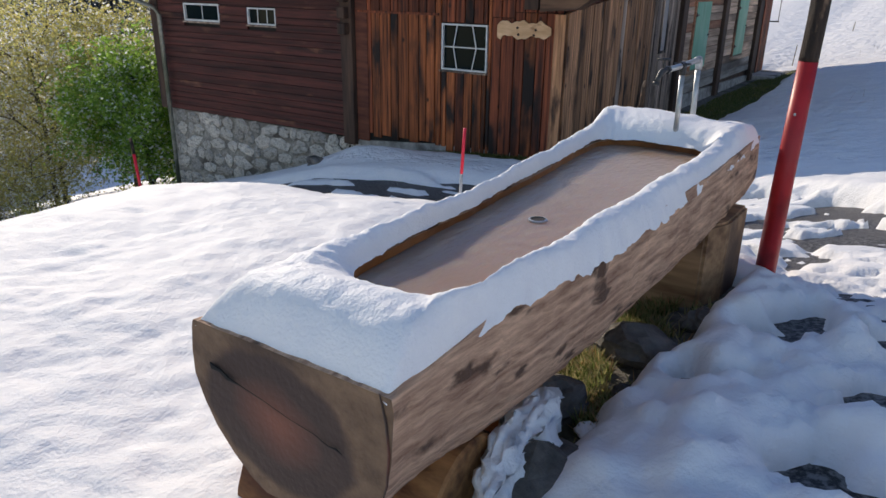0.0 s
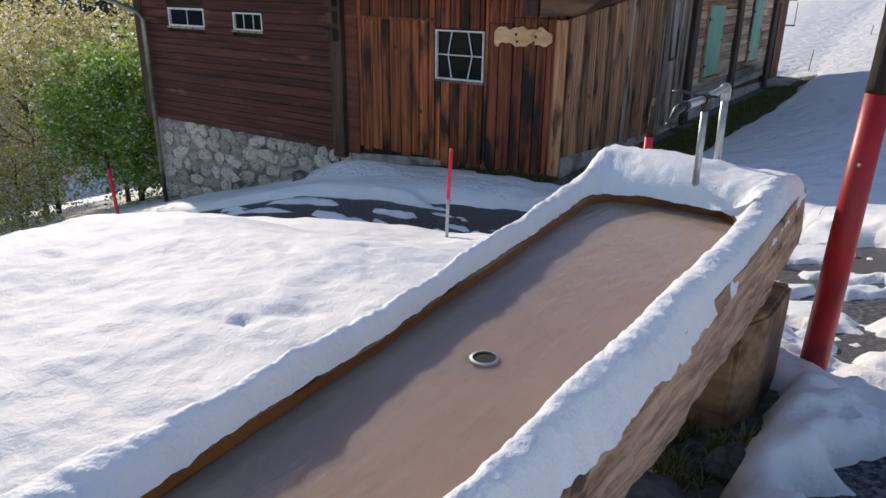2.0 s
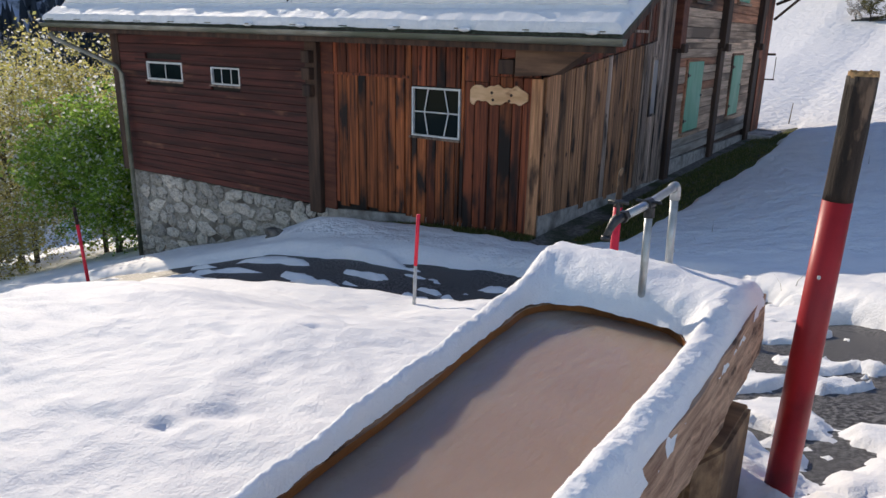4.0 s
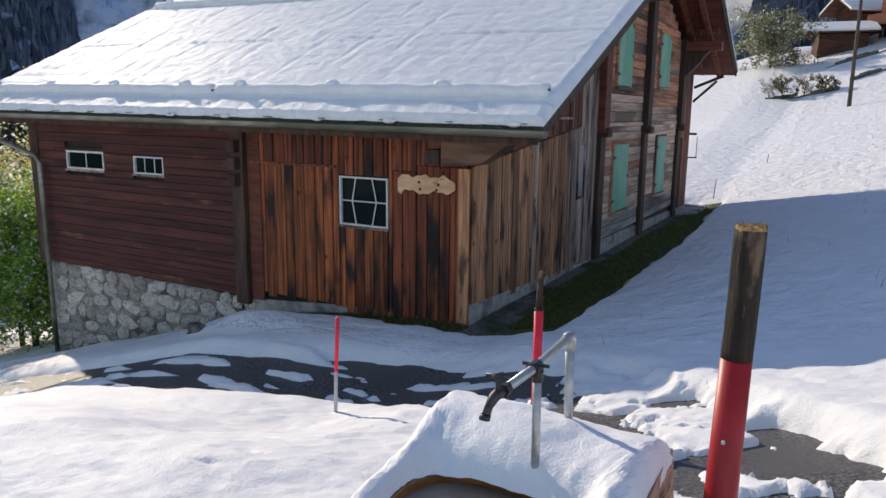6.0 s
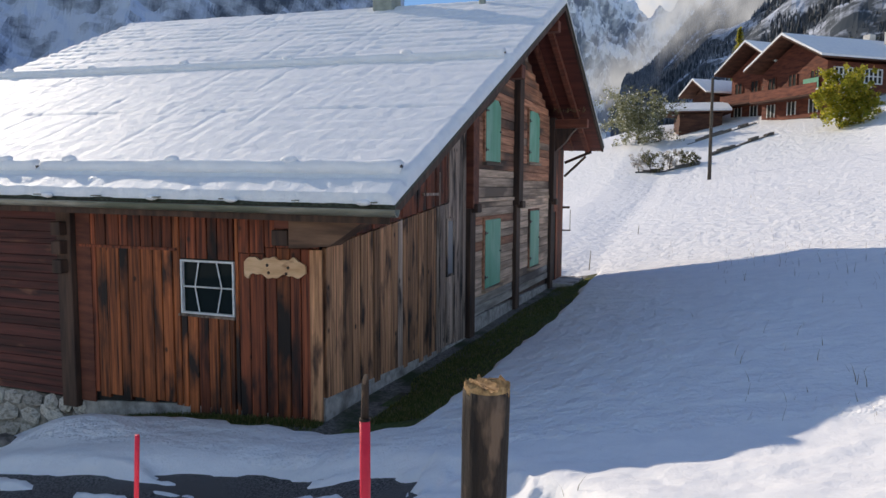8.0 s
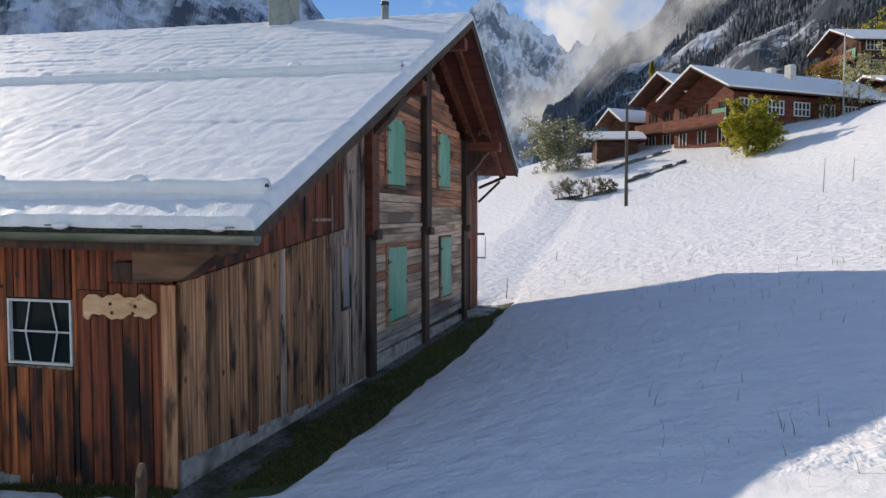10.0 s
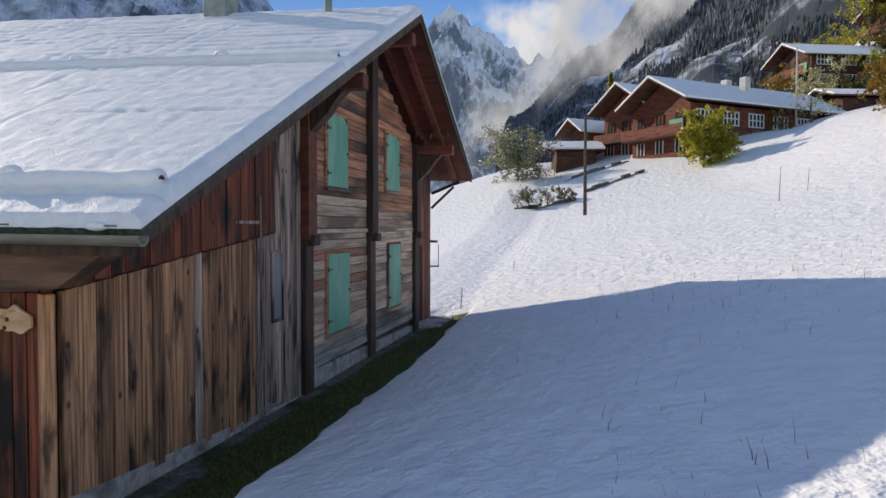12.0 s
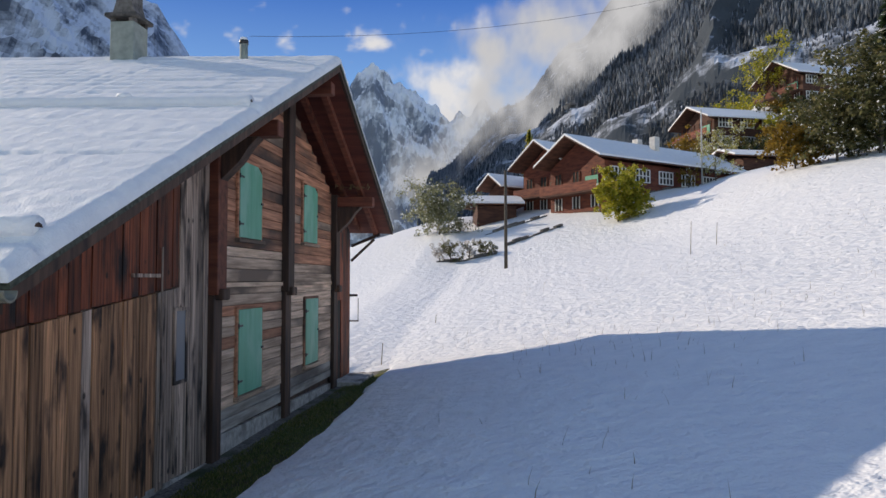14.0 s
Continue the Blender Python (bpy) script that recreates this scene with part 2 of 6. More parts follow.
M["dark_stone"] = material("damp_rock", (0.05, 0.045, 0.04), (0.17, 0.155, 0.14), 7, 0.8, vary=0.3, bump=0.7, bump_dist=0.02, fine=30)
M["mortar"] = material("lime_mortar", (0.2, 0.185, 0.16), (0.42, 0.39, 0.34), 12, 0.95, bump=0.7, bump_dist=0.02, fine=35, third=(0.12, 0.105, 0.09), third_scale=1.4)
M["white_frame"] = material("white_window_paint", (0.6, 0.6, 0.58), (0.78, 0.78, 0.76), 9, 0.5, bump=0.1)
M["gutter"] = material("weathered_zinc", (0.2, 0.19, 0.15), (0.36, 0.34, 0.28), 9, 0.5, (0.2, 1, 1), metal=0.35, third=(0.12, 0.13, 0.09), third_scale=1.2, bump=0.1)
M["tile_edge"] = material("mossy_roof_edge", (0.03, 0.036, 0.026), (0.1, 0.11, 0.08), 20, 0.8, bump=0.4, bump_dist=0.01)
M["chimney"] = material("grey_render", (0.22, 0.25, 0.22), (0.32, 0.35, 0.31), 5, 0.85, bump=0.3)
M["pale_wood"] = material("pale_carved_wood", (0.56, 0.31, 0.15), (0.8, 0.52, 0.3), 9, 0.6, (0.2, 1, 1), third=(0.34, 0.15, 0.06), third_scale=7, tlow=0.62, thigh=0.72, bump=0.3)
M["bark"] = material("bark", (0.035, 0.028, 0.022), (0.13, 0.105, 0.08), 14, 0.9, (1, 1, 0.3), bump=0.8, bump_dist=0.02)
M["dead_grass"] = material("dry_stalk", (0.12, 0.085, 0.04), (0.26, 0.19, 0.09), 9, 0.9, bump=0)
M["interior"] = material("dark_interior", (0.02, 0.018, 0.016), (0.04, 0.035, 0.03), 3, 0.9, bump=0)
M["cable"] = material("cable_black", (0.02, 0.02, 0.022), (0.03, 0.03, 0.03), 3, 0.6, bump=0)
M["far_wood"] = material("far_chalet_wood", (0.1, 0.026, 0.017), (0.26, 0.075, 0.04), 2.5, 0.8, (0.4, 0.4, 2.0), vary=0.3, bump=0.3, bump_dist=0.05)
M["far_wood_dark"] = material("far_chalet_dark_wood", (0.05, 0.02, 0.014), (0.13, 0.055, 0.034), 2.5, 0.8, (0.4, 0.4, 2.0), vary=0.3, bump=0.3, bump_dist=0.05)
M["far_plaster"] = material("far_plaster", (0.5, 0.48, 0.45), (0.65, 0.63, 0.6), 2, 0.9, bump=0.1)


def glass_material(name, tint, rough=0.03):
    m = bpy.data.materials.new(name)
    m.use_nodes = True
    b = m.node_tree.nodes["Principled BSDF"]
    b.inputs["Base Color"].default_value = (*tint, 1)
    b.inputs["Roughness"].default_value = rough
    b.inputs["Transmission Weight"].default_value = 0.0
    b.inputs["Specular IOR Level"].default_value = 0.12
    b.inputs["IOR"].default_value = 1.45
    return m


M["glass"] = glass_material("window_glass", (0.008, 0.014, 0.014))
M["dusty_glass"] = glass_material("dusty_glass", (0.2, 0.2, 0.21), 0.25)


def leaf_material(name, colours, snow=0.0):
    """Leaves whose colour goes from clump to clump, with a share of snow-dusted ones."""
    m = bpy.data.materials.new(name)
    m.use_nodes = True
    t = m.node_tree
    n, l = t.nodes, t.links
    bs = n["Principled BSDF"]
    bs.inputs["Roughness"].default_value = 0.6
    geo = n.new("ShaderNodeNewGeometry")
    ramp = n.new("ShaderNodeValToRGB")
    e = ramp.color_ramp.elements
    while len(e) < len(colours):
        e.new(0.5)
    for k, c in enumerate(colours):
        e[k].position = k * (1 - snow) / max(1, len(colours) - 1)
        e[k].color = (*c, 1)
    if snow:
        s = e.new(1 - snow + 0.01)
        s.color = (0.8, 0.82, 0.84, 1)
    l.new(geo.outputs["Random Per Island"], ramp.inputs[0])
    l.new(ramp.outputs[0], bs.inputs["Base Color"])
    tr = n.new("ShaderNodeBsdfTranslucent")
    l.new(ramp.outputs[0], tr.inputs[0])
    mx = n.new("ShaderNodeMixShader")
    mx.inputs[0].default_value = 0.68
    l.new(bs.outputs[0], mx.inputs[1])
    l.new(tr.outputs[0], mx.inputs[2])
    l.new(mx.outputs[0], n["Material Output"].inputs[0])
    return m


M["leaf_green"] = leaf_material("green_leaves", [(0.12, 0.23, 0.04), (0.26, 0.44, 0.08), (0.46, 0.6, 0.14)], 0.14)
M["leaf_gold"] = leaf_material("autumn_leaves", [(0.26, 0.21, 0.12), (0.46, 0.45, 0.17), (0.66, 0.57, 0.2), (0.34, 0.38, 0.14)], 0.2)
M["leaf_lime"] = leaf_material("yellow_green_leaves", [(0.2, 0.23, 0.025), (0.42, 0.4, 0.05), (0.54, 0.44, 0.06)], 0.03)
M["leaf_orange"] = leaf_material("orange_leaves", [(0.2, 0.12, 0.02), (0.32, 0.2, 0.03), (0.22, 0.17, 0.04)], 0.03)
M["leaf_olive"] = leaf_material("olive_leaves", [(0.06, 0.07, 0.03), (0.13, 0.13, 0.05), (0.24, 0.21, 0.1)], 0.06)
M["leaf_sage"] = leaf_material("sage_leaves", [(0.13, 0.14, 0.07), (0.23, 0.24, 0.13), (0.36, 0.35, 0.22)], 0.1)
M["leaf_frost"] = leaf_material("frosted_twigs", [(0.26, 0.22, 0.18), (0.42, 0.38, 0.32), (0.55, 0.5, 0.46)], 0.4)
M["needle"] = leaf_material("dark_needles", [(0.02, 0.04, 0.018), (0.035, 0.06, 0.025), (0.06, 0.085, 0.035)], 0.06)
M["blade"] = leaf_material("grass_blades", [(0.075, 0.118, 0.028), (0.17, 0.2, 0.052), (0.34, 0.3, 0.13)])
# dry blades, brightened and yellowed in colour as if sun reached under the trough
M["blade_dry_sunlit"] = leaf_material("yellowed_sunlit_grass_blades", [(0.1, 0.15, 0.035), (0.28, 0.32, 0.1), (0.55, 0.5, 0.26), (0.5, 0.3, 0.15)])
# conifers made paler and bluer: distance haze is put into their colour, besides the frost
M["forest_far"] = leaf_material("hazed_far_conifers", [(0.07, 0.09, 0.115), (0.12, 0.15, 0.185), (0.19, 0.22, 0.26)])
M["forest_frost"] = leaf_material("hazed_frosted_conifers", [(0.2, 0.23, 0.27), (0.32, 0.36, 0.41), (0.46, 0.5, 0.55)])


# ---- ground ----
def road_distance(x, y):
    """Distance to the middle line of the lane that bends round the trough."""
    line = ((-60.0, -2.0), (-30.0, 3.5), (-12.0, 7.3), (-9.5, 7.1), (-6.5, 7.45), (-4.6, 7.95), (-3.3, 7.85), (-2.2, 7.3), (-1.4, 6.45), (-0.72, 5.5), (-0.1, 4.6), (0.45, 3.6), (0.8, 2.4), (0.9, 0.5), (0.9, -3.0), (2.0, -14.0))
    best = 1e9
    for (ax, ay), (bx, by) in zip(line, line[1:]):
        dx, dy = bx - ax, by - ay
        k = min(1.0, max(0.0, ((x - ax) * dx + (y - ay) * dy) / (dx * dx + dy * dy)))
        best = min(best, math.hypot(x - ax - k * dx, y - ay - k * dy))
    return best


def ground_z(x, y):
    """The bare ground: a shelf beside the barn, a hillside rising behind, a fall towards the valley."""
    if x < -8:
        p = -1.62 + 0.285 * (x + 8) if x > -60 else -16.4 + 0.5 * (x + 60)
        p = max(p, -90)
    elif x < -4.5:
        p = -1.34 - 0.28 * ((-4.5 - x) / 3.5) ** 2
    else:
        p = -1.34 + 0.21 * (x + 4.5) * smooth(-5.4, -3.2, x) - 0.05 * max(0.0, x - 30)
        p += 0.07 * max(0.0, min(y, 60) - 22) * smooth(8, 22, x)
        p += 0.35 * max(0.0, min(y, 122) - 88) * smooth(29, 38, x)
    far = max(0.0, y - 27)
    p += 0.098 * min(far, 60) * smooth(-46, -20, x) + 0.05 * max(0.0, min(far, 400) - 60) * smooth(-30, 10, x)
    p += 0.15 * max(0.0, min(y, 86) - 57) * smooth(-40, -16, x) * smooth(20, 10, x)
    p -= 0.03 * min(far, 400) * (1 - smooth(-46, -20, x))
    p += 0.55 * smooth(8.8, 2.8, y) * smooth(-9, -3, x) * (1 - smooth(0.5, 5, x))
    p += 0.5 * smooth(6.2, 4.0, y) * smooth(-12, -5, x) * (1 - smooth(-5, -1.5, x))
    p -= 0.05 * smooth(1.3, 0.5, road_distance(x, y)) * (1 if abs(x) < 40 else 0)
    return p + 0.05 * nz(x * 0.22, y * 0.22, 3.1) * smooth(1.0, 3.0, abs(y - 3) + abs(x + 1))


MELT_HOLES = ((-0.34, 3.04, 0.10), (-0.38, 2.80, 0.085), (-0.12, 2.93, 0.10), (-0.47, 2.38, 0.07), (-0.01, 2.38, 0.125), (-0.01, 1.88, 0.14), (-0.16, 3.5, 0.16), (-0.52, 3.71, 0.13), (0.12, 3.25, 0.16), (0.32, 2.75, 0.2), (0.45, 2.1, 0.2))


random.seed(31)
PRINTS = [(random.uniform(-5.6, -1.9), random.uniform(2.2, 6.0), random.uniform(-0.5, 0.9), random.uniform(0.07, 0.15)) for _ in range(26)]


def snow_depth(x, y):
    """Depth of the snow over the ground; below zero the ground shows."""
    d = 0.11 + 0.02 * nz(x * 1.1, y * 1.1, 0.4) + 0.012 * nz(x * 4, y * 4, 7.0)
    if -40 < x < 6 and -10 < y < 14:
        r = road_distance(x, y)
        track = smooth(1.05, 0.6, r)
        patch = nz(x * 1.5, y * 2.1, 5.0, 5) if x > -2.6 else nz(x * 0.75, y * 3.4, 5.0, 5)
        near_trough = smooth(-2.2, 0.2, x) * smooth(7.2, 4.6, y)
        lot = smooth(-3.4, -1.6, x)
        d -= track * ((0.185 + 0.27 * patch + 0.05 * nz(x * 2.5, y * 9, 2.5)) * (1 - lot) + (0.118 + 0.34 * patch + 0.14 * nz(x * 5, y * 5, 1.5)) * lot - 0.06 * near_trough * smooth(4.4, 2.6, y))
        if track > 0.3:
            d = min(d, 0.034 + 0.03 * nz(x * 3, y * 3, 6) + 0.07 * near_trough * smooth(4.4, 2.6, y) + 0.15 * (1 - track))
        # bank along the lane above the trough
        d += 0.045 * smooth(0.4, 0.0, abs(r - 1.05 + 0.12 * nz(x * 2.2, y * 2.2, 3.7))) * smooth(2.3, 2.6, 0.83 * x + 0.55 * y) * smooth(4.4, 5.0, y) * (1 if x > -2.6 else 0)
        # bare patch with grass and stones under the trough
        bare = smooth(0.44 + 0.1 * smooth(2.3, 2.8, y), 0.26 + 0.1 * smooth(2.3, 2.8, y), abs(x + 1.06 + 0.1 * nz(x * 3, y * 3, 8))) * smooth(1.0, 1.5, y) * smooth(3.75, 3.4, y)
        d -= 0.24 * bare
        d += 0.07 * smooth(0.42, 0.0, math.hypot((x + 0.30) * 1.1, (y - 1.85) * 0.6)) * (0.8 + 0.6 * nz(x * 3, y * 3, 2))
    # half-filled prints and wind ripples on the field
    if -6.2 < x < -1.5 and 0.6 < y < 6.6:
        for fx, fy, turn, size in PRINTS:
            if abs(x - fx) < 0.4 and abs(y - fy) < 0.4:
                c, q = math.cos(turn), math.sin(turn)
                du, dv = (x - fx) * c + (y - fy) * q, (y - fy) * c - (x - fx) * q
                d -= 0.028 * math.exp(-(du / size) ** 2 - (dv / (size * 0.45)) ** 2)
        d += 0.012 * nz(x * 7, y * 11, 6.1) * smooth(3.4, 1.6, y) + 0.006 * nz(x * 6, y * 8, 1.1)
    # lumpy thawing snow beside the trough, with melt holes down to the asphalt
    if -1.3 < x < 3.0 and 0.0 < y < 4.4:
        w = smooth(-0.85, -0.55, x - 0.16 * smooth(2.2, 2.8, y)) * smooth(2.6, 1.6, x) * smooth(4.3, 3.5, y) * smooth(0.2, 0.7, y)
        wx, wy = x + 0.11 * nz(x * 5, y * 5, 1.3), y + 0.11 * nz(x * 5, y * 5, 8.3)
        lump = 0.098 + 0.05 * nz(x * 2.1, y * 2.1, 4.2) + 0.055 * nz(x * 5.5, y * 5.5, 2.2) + 0.04 * nz(x * 13, y * 13, 3.3) * smooth(-0.6, -0.1, x)
        lump += 0.055 * smooth(0.5, 0.0, math.hypot((x + 0.42) * 1.3, (y - 1.85) * 0.75))
        for hx, hy, hr in MELT_HOLES:
            lump -= 0.19 * math.exp(-((wx - hx) / (hr * 1.25)) ** 2 - ((wy - hy) / hr) ** 2)
        d += (lump - d) * w
    # thawed asphalt beyond the lumps, with torn scraps of snow left on it
    if -0.9 < x < 2.4 and 2.1 < y < 5.4:
        b = smooth(-0.05, 0.1, (x + 0.38) * 0.786 + (y - 3.5) * 0.618 + 0.08 * nz(x * 4, y * 4, 6.6)) * smooth(-0.62, -0.42, x) * smooth(1.9, 1.0, x) * smooth(5.2, 4.6, y) * smooth(2.42, 3.0, y + 0.2 * nz(x * 2, y * 2, 4.4))
        scrap = -0.025 + 0.13 * nz(x * 2.4, y * 3.4, 5.5, 4) + 0.02 * nz(x * 9, y * 9, 2.1, 2)
        d += (0.03 * math.tanh(scrap / 0.03) - d) * b
    if -12 < x < 3 and y < 9.4:
        d += 0.022 * smooth(-0.004, 0.03, d)
    # bare strip at the foot of the barn
    strip = smooth(-3.18, -3.42, x + 0.12 * nz(x * 0.3, y * 0.7, 9) + 0.07 * nz(x * 2.5, y * 2.5, 3) + 0.45 * smooth(17.5, 26.0, y)) * smooth(-5.2, -4.9, x) * smooth(9.6, 10.9, y) * smooth(27.0, 26.0, y)
    d -= 0.3 * strip
    d -= 0.3 * smooth(9.9, 10.2, y + 0.2 * nz(x * 1.3, 0, 4)) * smooth(26.3, 25.9, y) * smooth(-16.2, -15.2, x) * smooth(-4.3, -5.0, x)
    # drift against the corner of the stone wall
    d += 0.2 * smooth(1.3, 0.0, math.hypot((x + 8.1) * 0.8, (y - 9.4) * 1.5))
    # trodden relief on the open slope
    d += 0.06 * nz(x * 0.3, y * 0.4, 1.7) * smooth(26, 32, y) + 0.016 * nz(x * 2.6, y * 3.4, 8.8) * smooth(20, 11, y)
    return d


def steps(lo, hi, fine, start, stop, growth):
    """Coordinates with a fine stretch in the middle and wider and wider steps outside."""
    out = list(np.arange(lo, hi, fine))
    s, v = fine, hi
    while v < stop:
        out.append(v)
        s *= growth
        v += s
    out.append(stop)
    s, v = fine, lo
    while v > start:
        s *= growth
        v -= s
        out.append(max(v, start))
    return sorted(set(round(float(v), 4) for v in out))


def sheet(name, xs, ys, height, mats, index=None, label="", kind="structure"):
    verts = [(x, y, height(x, y)) for y in ys for x in xs]
    nx = len(xs)
    faces = [(j * nx + i, j * nx + i + 1, (j + 1) * nx + i + 1, (j + 1) * nx + i) for j in range(len(ys) - 1) for i in range(nx - 1)]
    idx = None
    if index:
        idx = [index(0.5 * (xs[i] + xs[i + 1]), 0.5 * (ys[j] + ys[j + 1])) for j in range(len(ys) - 1) for i in range(nx - 1)]
    ob = raw(name, verts, faces, mats, label=label, shade=True, idx=idx)
    return tagged(ob, label, name.replace("_", " "), kind=kind)


def ground_kind(x, y):
    if -2.2 < x < -0.6 and y < 3.9:
        return 1
    if x > -60 and road_distance(x, y) < (1.75 if x > -5 else 2.6) and y < 9.3:
        return 0
    if x < -4.0 and y > 9 and x > -5.6:
        return 2 if nz(x * 1.5, y * 0.8) > 0.0 and x > -4.5 else 1
    return 2


sheet("ground", steps(-6.0, 2.4, 0.12, -1400, 1400, 1.16), steps(0.0, 10.0, 0.12, -700, 1500, 1.16), ground_z, [M["asphalt"], M["soil"], M["grass"]], ground_kind,
      "ground of wet asphalt lane, gravel and winter grass under the snow")
sheet("snow_cover", steps(-4.2, 1.0, 0.027, -1400, 1400, 1.055), steps(0.9, 7.8, 0.028, -700, 1500, 1.055), lambda x, y: ground_z(x, y) + snow_depth(x, y), [M["snow"], M["snow_slope"]], lambda x, y: 1 if y > 8.8 or x > 2.6 else 0,
      "fresh snow on the field and slope, melting off the lane", "structure")

# ---- the barn ----
XF, YF, XL, XR = -4.86, 10.44, -15.0, -4.88     # gable plane, front plane, left end, shed corner
SLOPE = (6.02 - 1.50) / (19.55 - 9.95)
REAR = (6.02 - 3.02) / (26.15 - 19.55)


def roof_z(y):
    """Top of the roof boards."""
    return 1.50 + SLOPE * (y - 9.95) if y < 19.55 else 6.02 - REAR * (y - 19.55)


barn = empty("barn", "old dark-brown timber barn on a stone base with a snowy roof", "barn", at=(0, 0, 0))

# inner walls with real openings behind the boards
def holed_wall(name, x0, x1, z0, z1, y0, y1, holes, mat):
    xs = sorted({x0, x1, *[h[0] for h in holes], *[h[1] for h in holes]})
    zs = sorted({z0, z1, *[h[2] for h in holes], *[h[3] for h in holes]})
    bm = bmesh.new()
    for a, b in zip(xs, xs[1:]):
        for c, d in zip(zs, zs[1:]):
            mx, mz = (a + b) / 2, (c + d) / 2
            if not any(h[0] < mx < h[1] and h[2] < mz < h[3] for h in holes):
                box(a, b, y0, y1, c, d, bm=bm)
    return part(name, bm, mat, barn)


WIN = (-7.10, -6.20, -0.045, 0.712)
VENT_A = (-13.95, -12.78, 0.50, 0.87)
VENT_B = (-11.91, -11.09, 0.50, 0.83)
holed_wall("front_wall", XL + 0.02, XR - 0.06, -1.5, 1.52, YF + 0.03, YF + 0.15, [WIN, VENT_A, VENT_B], M["interior"])
gable = [(YF + 0.16, -1.7), (25.85, -1.7), (25.85, roof_z(25.85) - 0.18), (19.55, 5.84), (YF + 0.16, roof_z(YF) - 0.16)]
part("gable_wall", prism(gable, "x", XF - 0.16, XF - 0.035), M["beam"], barn)
part("far_gable_wall", prism(gable, "x", XL, XL + 0.12), M["beam"], barn)
part("rear_wall", box(XL + 0.13, XF - 0.17, 25.7, 25.84, -2, 2.9), M["beam"], barn)
part("barn_floor", box(XL + 0.13, XF - 0.17, YF + 0.16, 25.6, -1.7, -1.55), M["interior"], barn)

# stone base under the dark boards
part("stone_base", prism([(XL, -4.4), (-8.9, -4.4), (-8.9, -1.52), (XL, -1.50)], "y", YF + 0.02, YF + 0.4), M["mortar"], barn, "mortared rubble stone base wall")
part("shed_plinth", prism([(-9.0, -2.4), (XR, -2.2), (XR, -1.30), (-7.2, -1.36), (-9.0, -1.52)], "y", YF - 0.01, YF + 0.12), M["concrete"], barn, "crumbling pale concrete plinth")
part("gable_plinth", prism([(YF, -2.4), (26.0, -2.2), (26.0, -1.22), (24.0, -1.18), (16.3, -1.0), (16.1, -1.34), (13.5, -1.2), (YF, -1.03)], "x", XF - 0.04, XF + 0.045), M["concrete"], barn, "pale concrete plinth")

# front planks of the shed
def plank(name, x0, x1, z0, z1, mat, y=YF, thick=0.028):
    j = random.uniform(-0.006, 0.006)
    return part(name, box(x0 + 0.009, x1 - 0.009, y - thick + j, y + 0.02 + j, z0, z1, 0.004), mat, barn)


random.seed(4)
x = -9.0
while x < XR - 0.02:
    w = min(random.uniform(0.15, 0.25), XR - x)
    if XR - (x + w) < 0.1:
        w = XR - x
    a, b = x, x + w
    upper_from = 0.84 if x < -5.9 else 0.93
    upper = M["plank_red"]
    foot = -1.38 + random.uniform(-0.05, 0.05) - (0.12 if x > -7.2 else 0.0)
    in_door = -8.33 < (a + b) / 2 < -7.27
    mat = M["plank_warm"] if in_door or random.random() < 0.45 else M["plank_red"]
    if a < WIN[1] and b > WIN[0]:
        # planks run above and below the window, cut where it stands
        a2, b2 = a, b
        if a < WIN[0]:
            plank("plank", a, WIN[0] - 0.01, foot, 1.50, mat)
            a2 = WIN[0]
        if b > WIN[1]:
            plank("plank", WIN[1] + 0.01, b, foot, 1.50, mat)
            b2 = WIN[1]
        plank("plank", a2, b2, WIN[3] + 0.02, 1.50, upper)
        plank("plank", a2, b2, foot, WIN[2] - 0.02, mat)
    else:
        plank("plank", a, b, upper_from + 0.004, 1.50, upper, thick=0.036)
        plank("plank", a, b, foot, upper_from - 0.004, mat, thick=0.05 if in_door else 0.028)
    x += w
part("drip_board", box(-9.0, -7.15, YF - 0.055, YF - 0.02, 0.83, 0.87, 0.005), M["plank_red"], barn)
part("corner_post", box(-9.30, -9.02, YF - 0.13, YF + 0.05, -1.6, 1.45, 0.01), M["beam"], barn)
for z in (1.0, 0.72, 0.44):
    part("log_end", box(-9.26, -9.08, YF - 0.26, YF - 0.12, z, z + 0.2, 0.012), M["beam"], barn)
part("corner_board", box(-9.0, -8.72, YF - 0.05, YF - 0.02, -1.5, 1.4, 0.005), M["beam_red"], barn)
part("corner_board", box(XR - 0.12, XR + 0.06, YF - 0.055, YF - 0.03, -1.34, 0.92, 0.005), M["plank_brown"], barn)

# bracket block and boards under the front corner of the roof
part("purlin_end", box(-5.42, -5.18, YF - 0.28, YF - 0.05, 0.98, 1.18, 0.01), M["beam"], barn)
part("purlin_end", box(-5.36, -5.14, YF - 0.30, YF - 0.05, 1.20, 1.40, 0.01), M["beam_red"], barn)
part("eave_box", prism([(-5.12, 1.40), (-3.95, 1.40), (-4.55, 1.0), (-5.12, 0.96)], "y", YF - 0.34, YF - 0.03), M["beam_brown"], barn)

# dark horizontal boards on the older half
z, k = -1.48, 0
